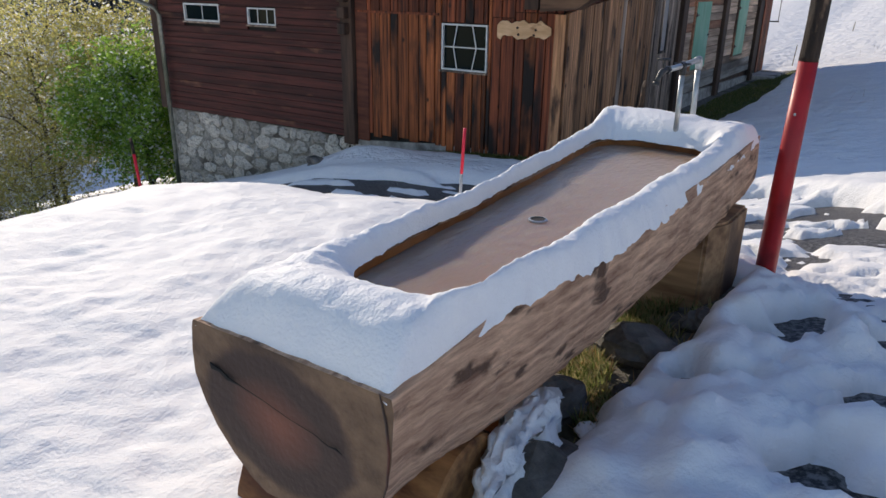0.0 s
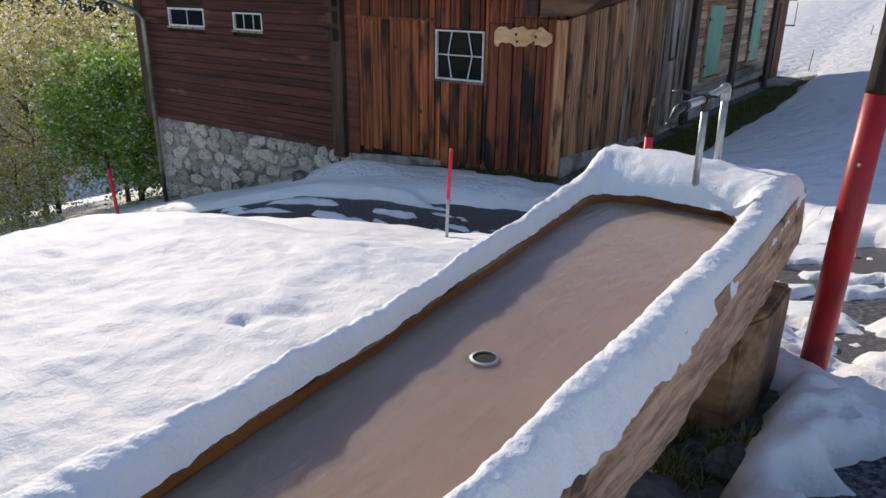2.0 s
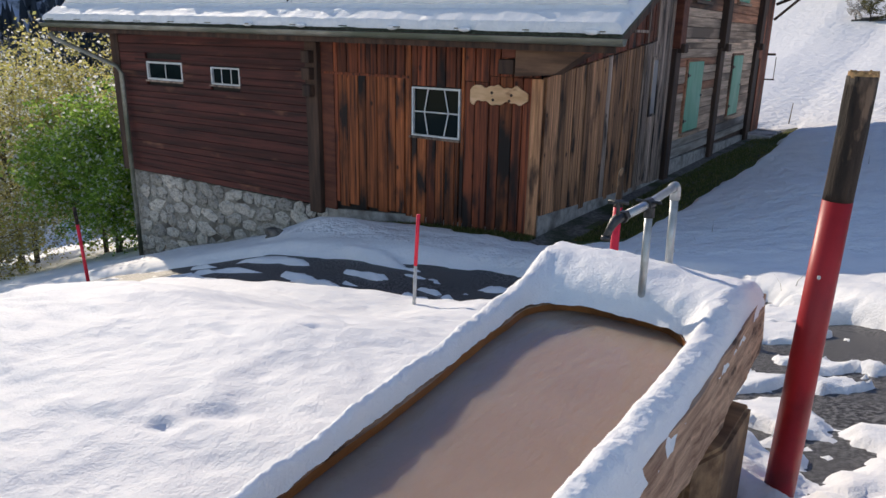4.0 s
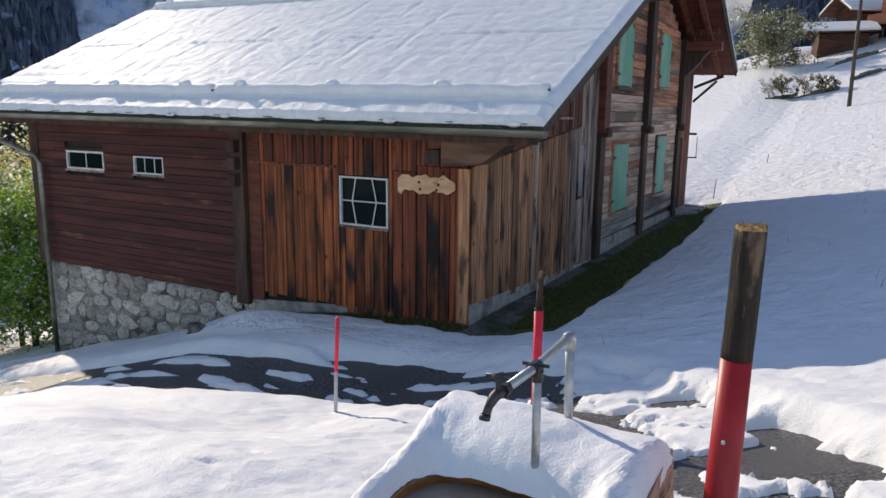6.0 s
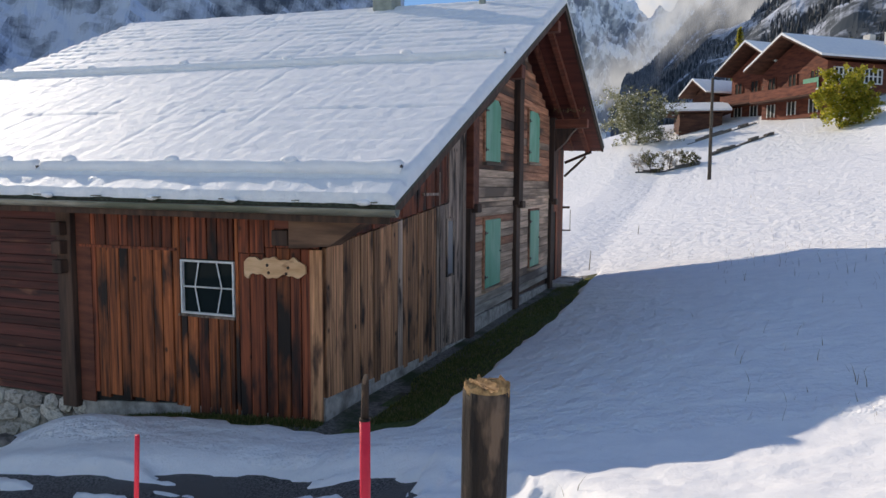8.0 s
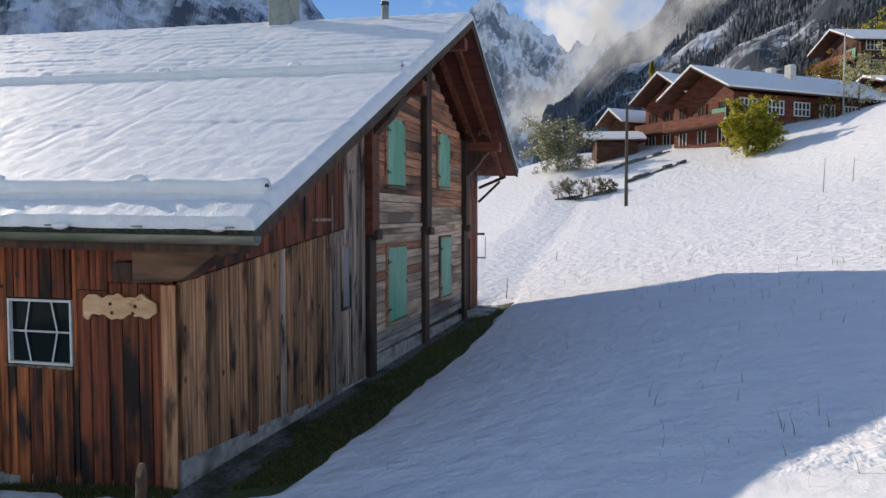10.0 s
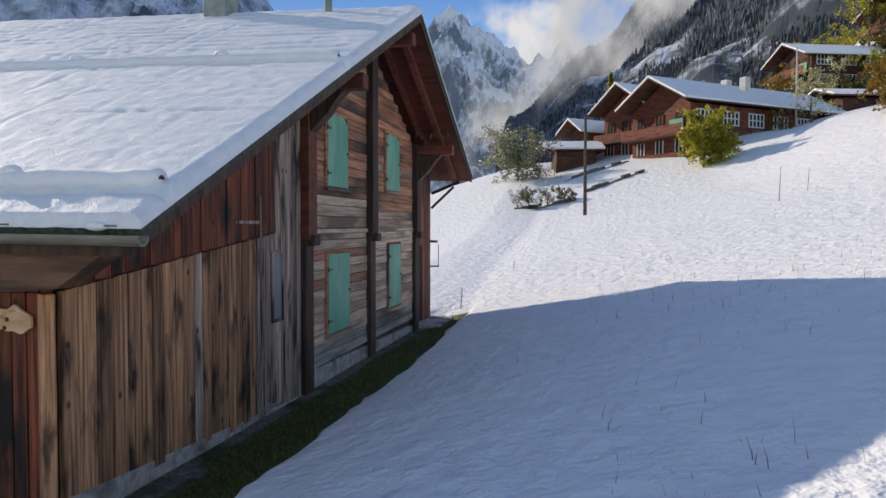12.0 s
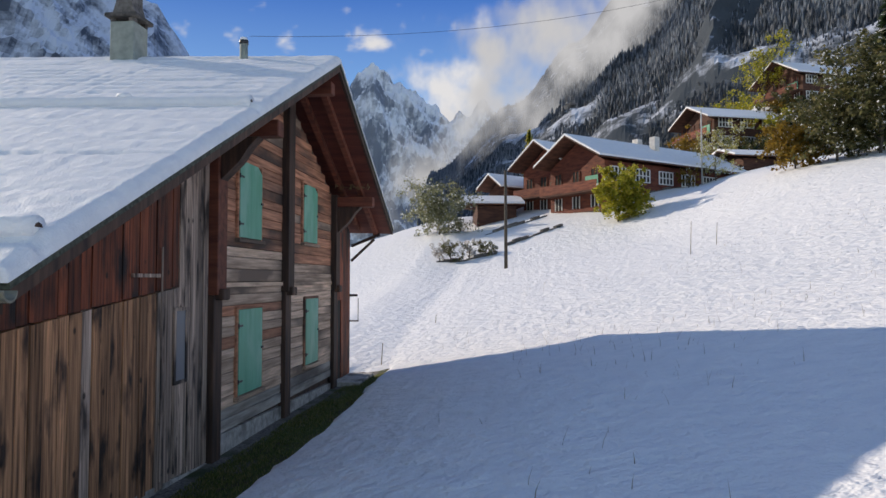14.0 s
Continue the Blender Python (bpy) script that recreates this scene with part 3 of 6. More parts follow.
while z < 1.45:
    h = min(random.uniform(0.12, 0.19), 1.50 - z)
    out = random.uniform(0.0, 0.012)
    cuts = [(XL, -9.31)]
    for v in (VENT_A, VENT_B):
        nxt = []
        for a, b in cuts:
            if z + h > v[2] + 0.02 and z < v[3] - 0.02 and a < v[0] and b > v[1]:
                nxt += [(a, v[0] - 0.01), (v[1] + 0.01, b)]
            else:
                nxt.append((a, b))
        cuts = nxt
    for a, b in cuts:
        part("board", box(a, b, YF - 0.03 - out, YF + 0.02, z + 0.003, z + h - 0.003, 0.006), M["board_dark"], barn)
    z += h
part("corner_post", box(XL - 0.12, XL + 0.16, YF - 0.06, YF + 0.1, -1.5, 1.45, 0.01), M["beam"], barn)
part("vent_board", box(-14.3, -9.32, YF - 0.05, YF - 0.035, 0.885, 0.925, 0.004), M["board_dark"], barn)


def window(name, hole, bars, rails, frame_w, lean=None):
    x0, x1, z0, z1 = hole
    win = part(name, box(x0, x1, YF + 0.03, YF + 0.036, z0, z1), M["glass"], barn, "small window with white glazing bars")
    win.visible_shadow = False
    bm = bmesh.new()
    f = frame_w
    for a in ((x0, x1, z1 - f, z1), (x0, x1, z0, z0 + f), (x0, x0 + f, z0 + f, z1 - f), (x1 - f, x1, z0 + f, z1 - f)):
        box(a[0], a[1], YF - 0.03, YF + 0.026, a[2], a[3], 0.003, bm)
    part("window_frame", bm, M["white_frame"], win)
    for pts in bars:
        part("glazing_bar", tube([(p[0], YF + 0.004, p[1]) for p in pts], 0.0115, 4), M["white_frame"], win)
    part("window_sill", box(x0 - 0.03, x1 + 0.03, YF - 0.055, YF - 0.005, z0 - 0.035, z0 - 0.004, 0.004), M["plank_grey"], win)
    return win


zc = 0.335
window("window", WIN, [[(WIN[0], zc), (WIN[1], zc)], [(-6.80, WIN[3]), (-6.875, zc)], [(-6.875, zc), (-6.80, WIN[2])], [(-6.51, WIN[3]), (-6.425, zc)], [(-6.425, zc), (-6.51, WIN[2])]], [], 0.028)
window("window", VENT_A, [[(-13.36, VENT_A[3]), (-13.36, VENT_A[2])]], [], 0.04)
window("window", VENT_B, [[(-11.63, VENT_B[3]), (-11.63, VENT_B[2])], [(-11.36, VENT_B[3]), (-11.36, VENT_B[2])]], [], 0.03)

# carved sign of pale wood
sign = bmesh.new()
rows = []
for k in range(31):
    v = k / 30
    sx = -5.985 + 0.945 * v
    shape = min(1.0, 0.5 + 5 * v, 0.45 + 3.2 * (1 - v))
    hi = 0.665 + (0.125 + 0.02 * math.sin(17 * v) + 0.012 * math.sin(41 * v)) * shape
    lo = 0.665 - (0.11 + 0.028 * math.sin(13 * v + 2) + 0.012 * math.sin(37 * v)) * shape - (0.05 if k < 3 else 0)
    rows.append([sign.verts.new((sx, yy, zz)) for yy in (YF - 0.085, YF - 0.057) for zz in (lo, hi)])
for p, q in zip(rows, rows[1:]):
    for i, j in ((0, 1), (1, 3), (3, 2), (2, 0)):
        sign.faces.new((p[i], p[j], q[j], q[i]))
for p in (rows[0], rows[-1]):
    sign.faces.new((p[0], p[1], p[3], p[2]))
bmesh.ops.recalc_face_normals(sign, faces=sign.faces[:])
wood_sign = tagged(part("carved_sign", sign, M["pale_wood"]), "pale carved wood sign with a ragged outline on the barn", "sign")
for sx, sz in ((-5.62, 0.70), (-5.60, 0.60), (-5.30, 0.68), (-5.33, 0.60)):
    part("knot", tube([(sx, YF - 0.09, sz), (sx, YF - 0.084, sz)], 0.022, 8), M["beam"], wood_sign)

# gable side: vertical planks of the shed
def gplank(name, y0, y1, z0, z1a, z1b, mat, out=0.028):
    bm = prism([(y0 + 0.007, z0), (y1 - 0.007, z0), (y1 - 0.007, z1b), (y0 + 0.007, z1a)], "x", XF - 0.03, XF + out)
    return part(name, bm, mat, barn)


random.seed(9)
y = YF + 0.06
while y < 16.0:
    w = min(random.uniform(0.16, 0.27), 16.02 - y)
    out = 0.012 + random.uniform(0, 0.016)
    top_a, top_b = roof_z(y) - 0.17, roof_z(y + w) - 0.17
    split = 0.93 + 0.11 * (y - YF)
    foot = -1.05 - 0.14 * min(1.0, (y - YF) / 1.8) - 0.022 * (y - YF) + random.uniform(-0.04, 0.03)
    if y < 15.0:
        gplank("plank", y, y + w, foot, min(split, top_a - 0.02), min(split + 0.03, top_b - 0.02), M["plank_brown"] if y < 12.6 or (y < 14.2 and random.random() < 0.5) else M["plank_grey"], out + 0.02)
        if top_a > split + 0.05:
            gplank("plank", y, y + w, split + 0.03, top_a, top_b, M["plank_red"], out)
    else:
        gplank("plank", y, y + w, foot, top_a, top_b, M["plank_grey"], out + 0.02)
    y += w
slot = part("narrow_pane", box(XF + 0.05, XF + 0.056, 14.92, 15.22, 0.10, 1.10), M["dusty_glass"], barn, "narrow dusty glass pane")
bm = bmesh.new()
for b in ((14.86, 15.28, 1.10, 1.15), (14.86, 15.28, 0.05, 0.10), (14.86, 14.92, 0.10, 1.10), (15.22, 15.28, 0.10, 1.10)):
    box(XF + 0.046, XF + 0.075, b[0], b[1], b[2], b[3], 0.004, bm)
part("pane_frame", bm, M["plank_grey"], slot)
for yy in (14.5, 14.9, 15.3):
    part("batten", box(XF + 0.046, XF + 0.062, yy, yy + 0.035, -1.2, 2.0 if yy == 14.5 else 0.04, 0.004), M["plank_grey"], barn)
part("ledge_batten", box(XF + 0.03, XF + 0.07, 13.75, 14.45, 1.58, 1.63, 0.004), M["plank_grey"], barn)

# gable side: boards of the log house between posts
POSTS = ((16.05, 16.38), (19.62, 19.98), (23.62, 23.98))
SHUT = ((17.18, 18.32, -0.47, 1.02), (21.2, 22.2, -0.42, 1.10), (17.16, 18.24, 2.30, 3.66), (20.98, 22.08, 2.42, 3.76))
random.seed(12)
for (a0, a1), (b0, b1) in zip(POSTS, POSTS[1:]):
    z = -1.0
    while z < 5.6:
        h = random.uniform(0.17, 0.24)
        lim0, lim1 = a1, b0
        zt = z + h
        # cut the boards at the roof
        y0 = max(lim0, 9.95 + (zt + 0.24 - 1.50) / SLOPE) if zt > roof_z(lim0) - 0.24 else lim0
        y1 = min(lim1, 19.55 + (6.02 - zt - 0.24) / REAR) if zt > roof_z(lim1) - 0.24 else lim1
        if y1 - y0 > 0.25:
            out = random.uniform(0.0, 0.02)
            mat = M["log_wall_red"] if z > 2.0 and random.random() < 0.9 or random.random() < 0.15 else M["log_wall"]
            if z < -0.62:
                mat = M["pale_board"]
            part("board", box(XF - 0.03, XF + 0.028 + out, y0 + 0.003, y1 - 0.003, z + 0.004, zt - 0.004, 0.01), mat, barn)
        z = zt
part("sill_beam", box(XF - 0.03, XF + 0.07, 16.39, 19.61, 1.42, 1.50, 0.01), M["log_wall"], barn)
part("sill_beam", box(XF - 0.03, XF + 0.07, 19.99, 23.61, 1.42, 1.50, 0.01), M["log_wall"], barn)
for y0, y1 in POSTS:
    top = min(roof_z(y0), roof_z(y1)) - 0.2
    part("post", box(XF - 0.02, XF + 0.13, y0, y1, -1.42, 1.30, 0.012), M["beam"], barn)
    part("post", box(XF - 0.02, XF + 0.19, y0 - 0.02, y1 + 0.02, 1.305, top, 0.012), M["beam_red"] if y0 < 17 else M["beam"], barn)
    part("bolt_block", box(XF + 0.10, XF + 0.27, y0 + 0.04, y1 - 0.02, 1.22, 1.40, 0.02), M["beam"], barn)
# plank annex under the rear eave, with a doorway
y = 24.0
while y < 25.85:
    w = min(0.2, 25.86 - y)
    if y > 24.35 and y < 24.75:
        gplank("plank", y, y + w, 0.98, roof_z(y) - 0.2, roof_z(y + w) - 0.2, M["plank_red"], 0.03)
    else:
        gplank("plank", y, y + w, -1.2, roof_z(y) - 0.2, roof_z(y + w) - 0.2, M["plank_red"], 0.03)
    y += w
# flat near-black panel paints the shade inside the doorway; no opening behind it
part("door_leaf", box(XF - 0.02, XF + 0.006, 24.38, 24.8, -1.2, 0.97), M["interior"], barn, "near-black panel that stands for the shade in the open doorway")
part("shelf_bracket", box(XF, XF + 0.25, 25.80, 25.92, 1.05, 1.12, 0.01), M["beam"], barn)
part("shelf_bracket", box(XF, XF + 0.3, 25.80, 25.90, 0.31, 0.35, 0.01), M["beam"], barn)
part("rail", tube([(XF + 0.28, 25.86, 0.33), (XF + 0.28, 25.86, 1.0)], 0.012, 6), M["beam"], barn)
part("step", box(XF + 0.04, XF + 0.75, 24.0, 25.9, -1.5, -1.2, 0.02), M["concrete"], barn, "stone doorstep")

for y0, y1, z0, z1 in SHUT:
    arched = z0 > 2
    outline = [(y0, z0), (y1, z0), (y1, z1 - (0.12 if arched else 0)), (y1 - 0.22, z1), (y0 + 0.22, z1), (y0, z1 - (0.06 if arched else 0))] if arched else [(y0, z0), (y1, z0), (y1, z1), (y0, z1)]
    sh = part("shutter", prism(outline, "x", XF + 0.062, XF + 0.098), M["shutter"], barn, "closed green-painted shutter")
    fr = bmesh.new()
    for b in ((y0 - 0.07, y0 - 0.005, z0 - 0.05, z1 + 0.05), (y1 + 0.005, y1 + 0.06, z0 - 0.05, z1 + 0.05), (y0 - 0.004, y1 + 0.004, z1 + 0.006, z1 + 0.06)):
        box(XF + 0.03, XF + 0.088, b[0], b[1], b[2], b[3], 0.006, fr)
    part("shutter_frame", fr, M["log_wall_red"], sh)
    part("window_sill", box(XF + 0.03, XF + 0.14, y0 - 0.1, y1 + 0.1, z0 - 0.09, z0 - 0.02, 0.008), M["log_wall"], sh)
    for hz in (z0 + 0.22, z1 - 0.3):
        part("hinge", box(XF + 0.099, XF + 0.108, y0 - 0.03, y0 + 0.16, hz, hz + 0.035), M["iron"], sh)
        part("hinge_pin", tube([(XF + 0.105, y0 - 0.03, hz - 0.02), (XF + 0.105, y0 - 0.03, hz + 0.06)], 0.014, 6), M["iron"], sh)
    part("latch", box(XF + 0.099, XF + 0.115, y1 - 0.06, y1 + 0.04, (z0 + z1) / 2 - 0.02, (z0 + z1) / 2 + 0.02), M["iron"], sh)

# ---- roof ----
X0, X1 = -16.8, -3.6


def settle(ob):
    """The old roof stands higher towards its far end: lift it there, most along the ridge."""
    for v in ob.data.vertices:
        v.co.z += (X1 - v.co.x) / (X1 - X0) * (0.13 + 0.22 * min(1.0, max(0.0, (v.co.y - 9.95) / 9.6)))
    return ob


def slope_slab(name, ya, yb, lift0, lift1, x0, x1, mat, parent=barn, label=""):
    return settle(part(name, prism([(ya, roof_z(ya) + lift0), (yb, roof_z(yb) + lift0), (yb, roof_z(yb) + lift1), (ya, roof_z(ya) + lift1)], "x", x0, x1), mat, parent, label))


slope_slab("roof_boarding", 9.95, 19.55, -0.10, -0.012, X0, X1, M["soffit"], label="red-stained roof boarding")
slope_slab("roof_boarding", 19.55, 26.15, -0.10, -0.012, X0, X1, M["soffit"], label="red-stained roof boarding")
slope_slab("roof_covering", 9.93, 19.55, -0.01, 0.05, X0, X1 + 0.02, M["tile_edge"])
slope_slab("roof_covering", 19.55, 26.17, -0.01, 0.05, X0, X1 + 0.02, M["tile_edge"])
for ya, yb in ((9.95, 19.55), (19.55, 26.15)):
    slope_slab("verge_board", ya, yb, -0.125, -0.02, X1 - 0.05, X1 + 0.006, M["beam"])
    slope_slab("rafter", ya + 0.1, yb - 0.1, -0.26, -0.102, X1 - 0.55, X1 - 0.42, M["beam_red"])
    slope_slab("rafter", max(ya, 16.4), yb - 0.3, -0.26, -0.102, XF + 0.22, XF + 0.34, M["beam_red"])
for yc in (16.22, 19.5, 23.8):
    zc2 = min(roof_z(yc - 0.15), roof_z(yc + 0.15)) - 0.27
    part("purlin", box(XF - 0.02, X1 - 0.12, yc - 0.14, yc + 0.14, zc2 - 0.26, zc2, 0.015), M["beam_red"], barn)
    if yc == 19.5:
        continue
    part("purlin_bracket", prism([(XF + 0.2, zc2 - 0.27), (X1 - 0.45, zc2 - 0.27), (X1 - 0.6, zc2 - 0.42), (XF + 0.5, zc2 - 0.66), (XF + 0.2, zc2 - 0.95)], "y", yc - 0.13, yc + 0.13), M["beam"], barn)
part("strut", tube([(XF + 0.05, 25.9, 2.1), (XF + 0.7, 26.1, 2.75)], 0.045, 6), M["beam"], barn)
part("strut", tube([(X1 - 0.35, 25.95, 2.9), (XF + 0.05, 25.95, 2.55)], 0.05, 6), M["beam"], barn)
random.seed(5)
garland = bmesh.new()
for k in range(26):
    px = XF + 0.2 + 0.9 * k / 25
    tube([(px, 23.4, 3.95 + 0.05 * math.sin(k)), (px + random.uniform(-0.07, 0.07), 23.36 + random.uniform(-0.08, 0.05), 4.0 + random.uniform(-0.06, 0.1))], 0.008, 4, garland)
part("dry_twig_bundle", garland, M["dead_grass"], barn, "bundle of dry twigs under the eave")

# snow lying on the roof, with faint furrows down the slope and two bars that hold it
def roof_snow(name, ya, yb, nx, ny, thick):
    verts, faces = [], []
    for j in range(ny + 1):
        v = j / ny
        y = ya + (yb - ya) * v
        for i in range(nx + 1):
            u = i / nx
            x = X0 - 0.02 + (X1 + 0.05 - X0) * u
            e = min((1 - u) * nx, 3) / 3
            e = min(e, min(u * nx, 3) / 3)
            d = thick * (0.45 + 0.55 * math.sqrt(max(0.0, e)))
            warp = x + 0.06 * nz(x * 0.3, y * 0.3, 6)
            rows = -0.013 * math.exp(-((warp / 0.47 - round(warp / 0.47)) / 0.12) ** 2) * smooth(-0.1, 0.35, nz(round(warp / 0.47) * 0.9, y * 0.22, 11)) * (0.35 + 0.65 * smooth(-5.0, -7.5, x))
            course = (y + 0.03 * nz(x * 0.5, y, 1)) / 0.345
            cross = -0.036 * math.exp(-((course - round(course)) / 0.2) ** 2) * (smooth(14.8, 15.6, y) * 0.9 + 0.32) * smooth(-0.5, 0.25, nz(x * 0.55, round(course) * 1.7, 4))
            cross -= 0.03 * math.exp(-((y - 12.55) / 0.05) ** 2) * smooth(-0.3, 0.1, nz(x * 0.4, 2, 8))
            d += rows + cross + 0.012 * nz(x * 0.8, y * 0.8, 2) + 0.012 * nz(x * 4, y * 4, 3)
            edge = 0.0
            if ya < 12 and v < 0.035:
                edge = 0.045 * nz(x * 2.2, 0, 3) * (1 - v / 0.035)
                d *= 0.75 + 0.25 * v / 0.035
            if ya < 12:
                # hollows above the two holding bars
                for yb2 in (10.42, 15.02):
                    d -= 0.055 * math.exp(-((y - yb2 + 0.14) / 0.07) ** 2)
            verts.append((x, y + edge, roof_z(y) + 0.052 + max(0.02, d)))
    n1 = nx + 1
    for j in range(ny):
        for i in range(nx):
            faces.append((j * n1 + i, j * n1 + i + 1, (j + 1) * n1 + i + 1, (j + 1) * n1 + i))
    # skirt down to the tiles
    rim = [i for i in range(n1)] + [j * n1 + nx for j in range(1, ny + 1)] + [ny * n1 + i for i in range(nx - 1, -1, -1)] + [j * n1 for j in range(ny - 1, 0, -1)]
    base = len(verts)
    for r in rim:
        x, y, z = verts[r]
        verts.append((x, y, roof_z(min(max(y, ya), yb)) + 0.051))
    for k in range(len(rim)):
        k2 = (k + 1) % len(rim)
        faces.append((rim[k], base + k, base + k2, rim[k2]))
    return tagged(settle(raw(name, verts, faces, M["snow_roof"], None, shade=True)), "even layer of snow lying on the barn roof", "roof snow", kind="stuff")


roof_snow("roof_snow", 9.90, 19.56, 380, 400, 0.17)
roof_snow("roof_snow", 19.54, 26.20, 110, 40, 0.17)
for yb2, spans in ((10.42, ((-16.6, -9.72), (-9.6, X1 - 0.12))), (15.02, ((-16.6, X1 - 0.16),))):
    zb = roof_z(yb2) + (0.23 if yb2 < 12 else 0.22)
    for a, b in spans:
        bar = tagged(settle(part("snow_guard", tube([(a, yb2, zb), (b, yb2, zb)], 0.055, 8), M["beam"])), "round bar along the roof that holds the snow, capped with snow", "snow guard")
        cap = bmesh.new()
        n = int((b - a) / 0.12)
        top = [(a + (b - a) * k / n, yb2, zb + 0.008 + 0.012 * nz(k * 0.35, yb2, 1)) for k in range(n + 1)]
        tube(top, [0.1 + 0.014 * nz(k * 0.5, 3, yb2) for k in range(n + 1)], 8, cap)
        settle(part("snow_cap", cap, M["snow"], bar, "ridge of snow", True))
        k = a + 0.5
        while k < b:
            settle(part("bracket", box(k - 0.02, k + 0.02, yb2 - 0.05, yb2 + 0.10, zb - 0.25, zb + 0.05), M["iron"], bar))
            lump = bmesh.new()
            bmesh.ops.create_icosphere(lump, subdivisions=2, radius=0.085)
            for v in lump.verts:
                v.co = Vector((v.co.x * 1.4, v.co.y, v.co.z * 0.8)) + Vector((k, yb2, zb + 0.10)) + 0.015 * Vector((nz(v.co.x * 9, v.co.y * 9, k), 0, nz(v.co.x * 9, k, v.co.z * 9)))
            settle(part("snow_lump", lump, M["snow"], bar, "", True))
            k += 1.9 if yb2 < 12 else 2.6

# gutter, fascia and downpipe
half = [(9.86 + 0.075 * math.cos(a), 1.47 + 0.085 * math.sin(a)) for a in [math.pi + math.pi * k / 10 for k in range(11)]]
inner = [(9.86 + 0.065 * math.cos(a), 1.475 + 0.072 * math.sin(a)) for a in [2 * math.pi - math.pi * k / 10 for k in range(11)]]
settle(part("gutter", prism(half + inner, "x", X0 + 0.02, X1 + 0.08), M["gutter"], barn, "weathered half-round gutter", False))
settle(part("fascia", box(X0 + 0.05, X1 - 0.06, 9.945, 9.97, 1.30, 1.45), M["beam"], barn))
x = X0 + 0.4
while x < X1:
    settle(part("gutter_hook", box(x - 0.015, x + 0.015, 9.775, 9.96, 1.545, 1.56), M["gutter"], barn))
    x += 1.05
for k in range(5):
    px = X1 - 0.35 - k * 1.55 - 0.3 * (k % 2)
    lump = bmesh.new()
    bmesh.ops.create_icosphere(lump, subdivisions=2, radius=0.07)
    for v in lump.verts:
        v.co = Vector((v.co.x * 1.5, v.co.y * 0.8, v.co.z * 0.55)) + Vector((px, 9.86, 1.545))
    tagged(settle(part("snow_clump", lump, M["snow"], None, "", True)), "small clump of snow lying in the gutter", "snow clump", "snow clumps in the gutter")
part("downpipe", tube([(X0 + 0.3, 9.86, 1.40), (X0 + 0.35, 9.9, 1.28), (-14.75, 10.26, 0.74), (-14.66, 10.28, 0.6), (-14.66, 10.28, -3.6)], 0.05, 8), M["gutter"], barn, "grey metal downpipe", True)

# chimney and vent pipe, standing on the ridge
chim = empty("chimney", "grey rendered chimney with a stone cap on the ridge", "chimney", at=(0, 0, 0))
part("chimney_shaft", box(-8.48, -7.95, 19.2, 19.78, 5.6, 7.02, 0.015), M["chimney"], chim)
part("cap_slab", box(-8.57, -7.86, 19.11, 19.87, 7.10, 7.19, 0.02), M["dark_stone"], chim, "dark stone cap slab")
for cx in (-8.42, -8.01):
    for cy in (19.27, 19.71):
        part("cap_foot", box(cx - 0.06, cx + 0.06, cy - 0.06, cy + 0.06, 7.02, 7.10), M["dark_stone"], chim)
part("hood", prism([(-8.47, 7.195), (-7.96, 7.195), (-8.04, 7.45), (-8.06, 7.75), (-8.37, 7.75), (-8.39, 7.45)], "y", 19.25, 19.72), M["dark_stone"], chim, "dark hood of stone slabs")
vent = empty("vent_pipe", "short grey vent pipe with a snow cap on the ridge", "vent pipe", at=(0, 0, 0))
part("pipe", tube([(-5.58, 19.3, 5.8), (-5.58, 19.3, 6.46)], 0.085, 12), M["chimney"], vent, "", True)
part("rim", tube([(-5.58, 19.3, 6.46), (-5.58, 19.3, 6.54)], 0.095, 12), M["iron"], vent, "", True)
part("snow_cap", tube([(-5.58, 19.3, 6.54), (-5.58, 19.3, 6.60), (-5.58, 19.3, 6.62)], [0.09, 0.07, 0.02], 12), M["snow"], vent, "", True)


# ---- the log trough ----
YA, YB = 1.03, 3.86
WATER = 0.62


def water_material():
    m = bpy.data.materials.new("murky_water")
    m.use_nodes = True
    t = m.node_tree
    n, l = t.nodes, t.links
    b = n["Principled BSDF"]
    b.inputs["Roughness"].default_value = 0.1
    b.inputs["IOR"].default_value = 1.33
    b.inputs["Subsurface Weight"].default_value = 0.9
    b.inputs["Subsurface Radius"].default_value = (1.0, 0.7, 0.5)
    b.inputs["Subsurface Scale"].default_value = 0.25
    tc = n.new("ShaderNodeTexCoord")
    a = n.new("ShaderNodeTexNoise")
    a.inputs["Scale"].default_value = 3.0
    a.inputs["Detail"].default_value = 4
    l.new(tc.outputs["Object"], a.inputs["Vector"])
    mix = n.new("ShaderNodeMix")
    mix.data_type = "RGBA"
    mix.inputs[6].default_value, mix.inputs[7].default_value = (0.33, 0.22, 0.155, 1), (0.44, 0.325, 0.255, 1)
    l.new(a.outputs["Fac"], mix.inputs[0])
    l.new(mix.outputs[2], b.inputs["Base Color"])
    mp = n.new("ShaderNodeMapping")
    mp.inputs["Scale"].default_value = (1.0, 0.45, 1.0)
    l.new(tc.outputs["Object"], mp.inputs["Vector"])
    r = n.new("ShaderNodeTexNoise")
    r.inputs["Scale"].default_value = 34
    r.inputs["Detail"].default_value = 3
    l.new(mp.outputs[0], r.inputs["Vector"])
    bp = n.new("ShaderNodeBump")
    bp.inputs["Strength"].default_value = 0.6
    bp.inputs["Distance"].default_value = 0.009
    l.new(r.outputs["Fac"], bp.inputs["Height"])
    l.new(bp.outputs[0], b.inputs["Normal"])
    return m


M["water"] = water_material()


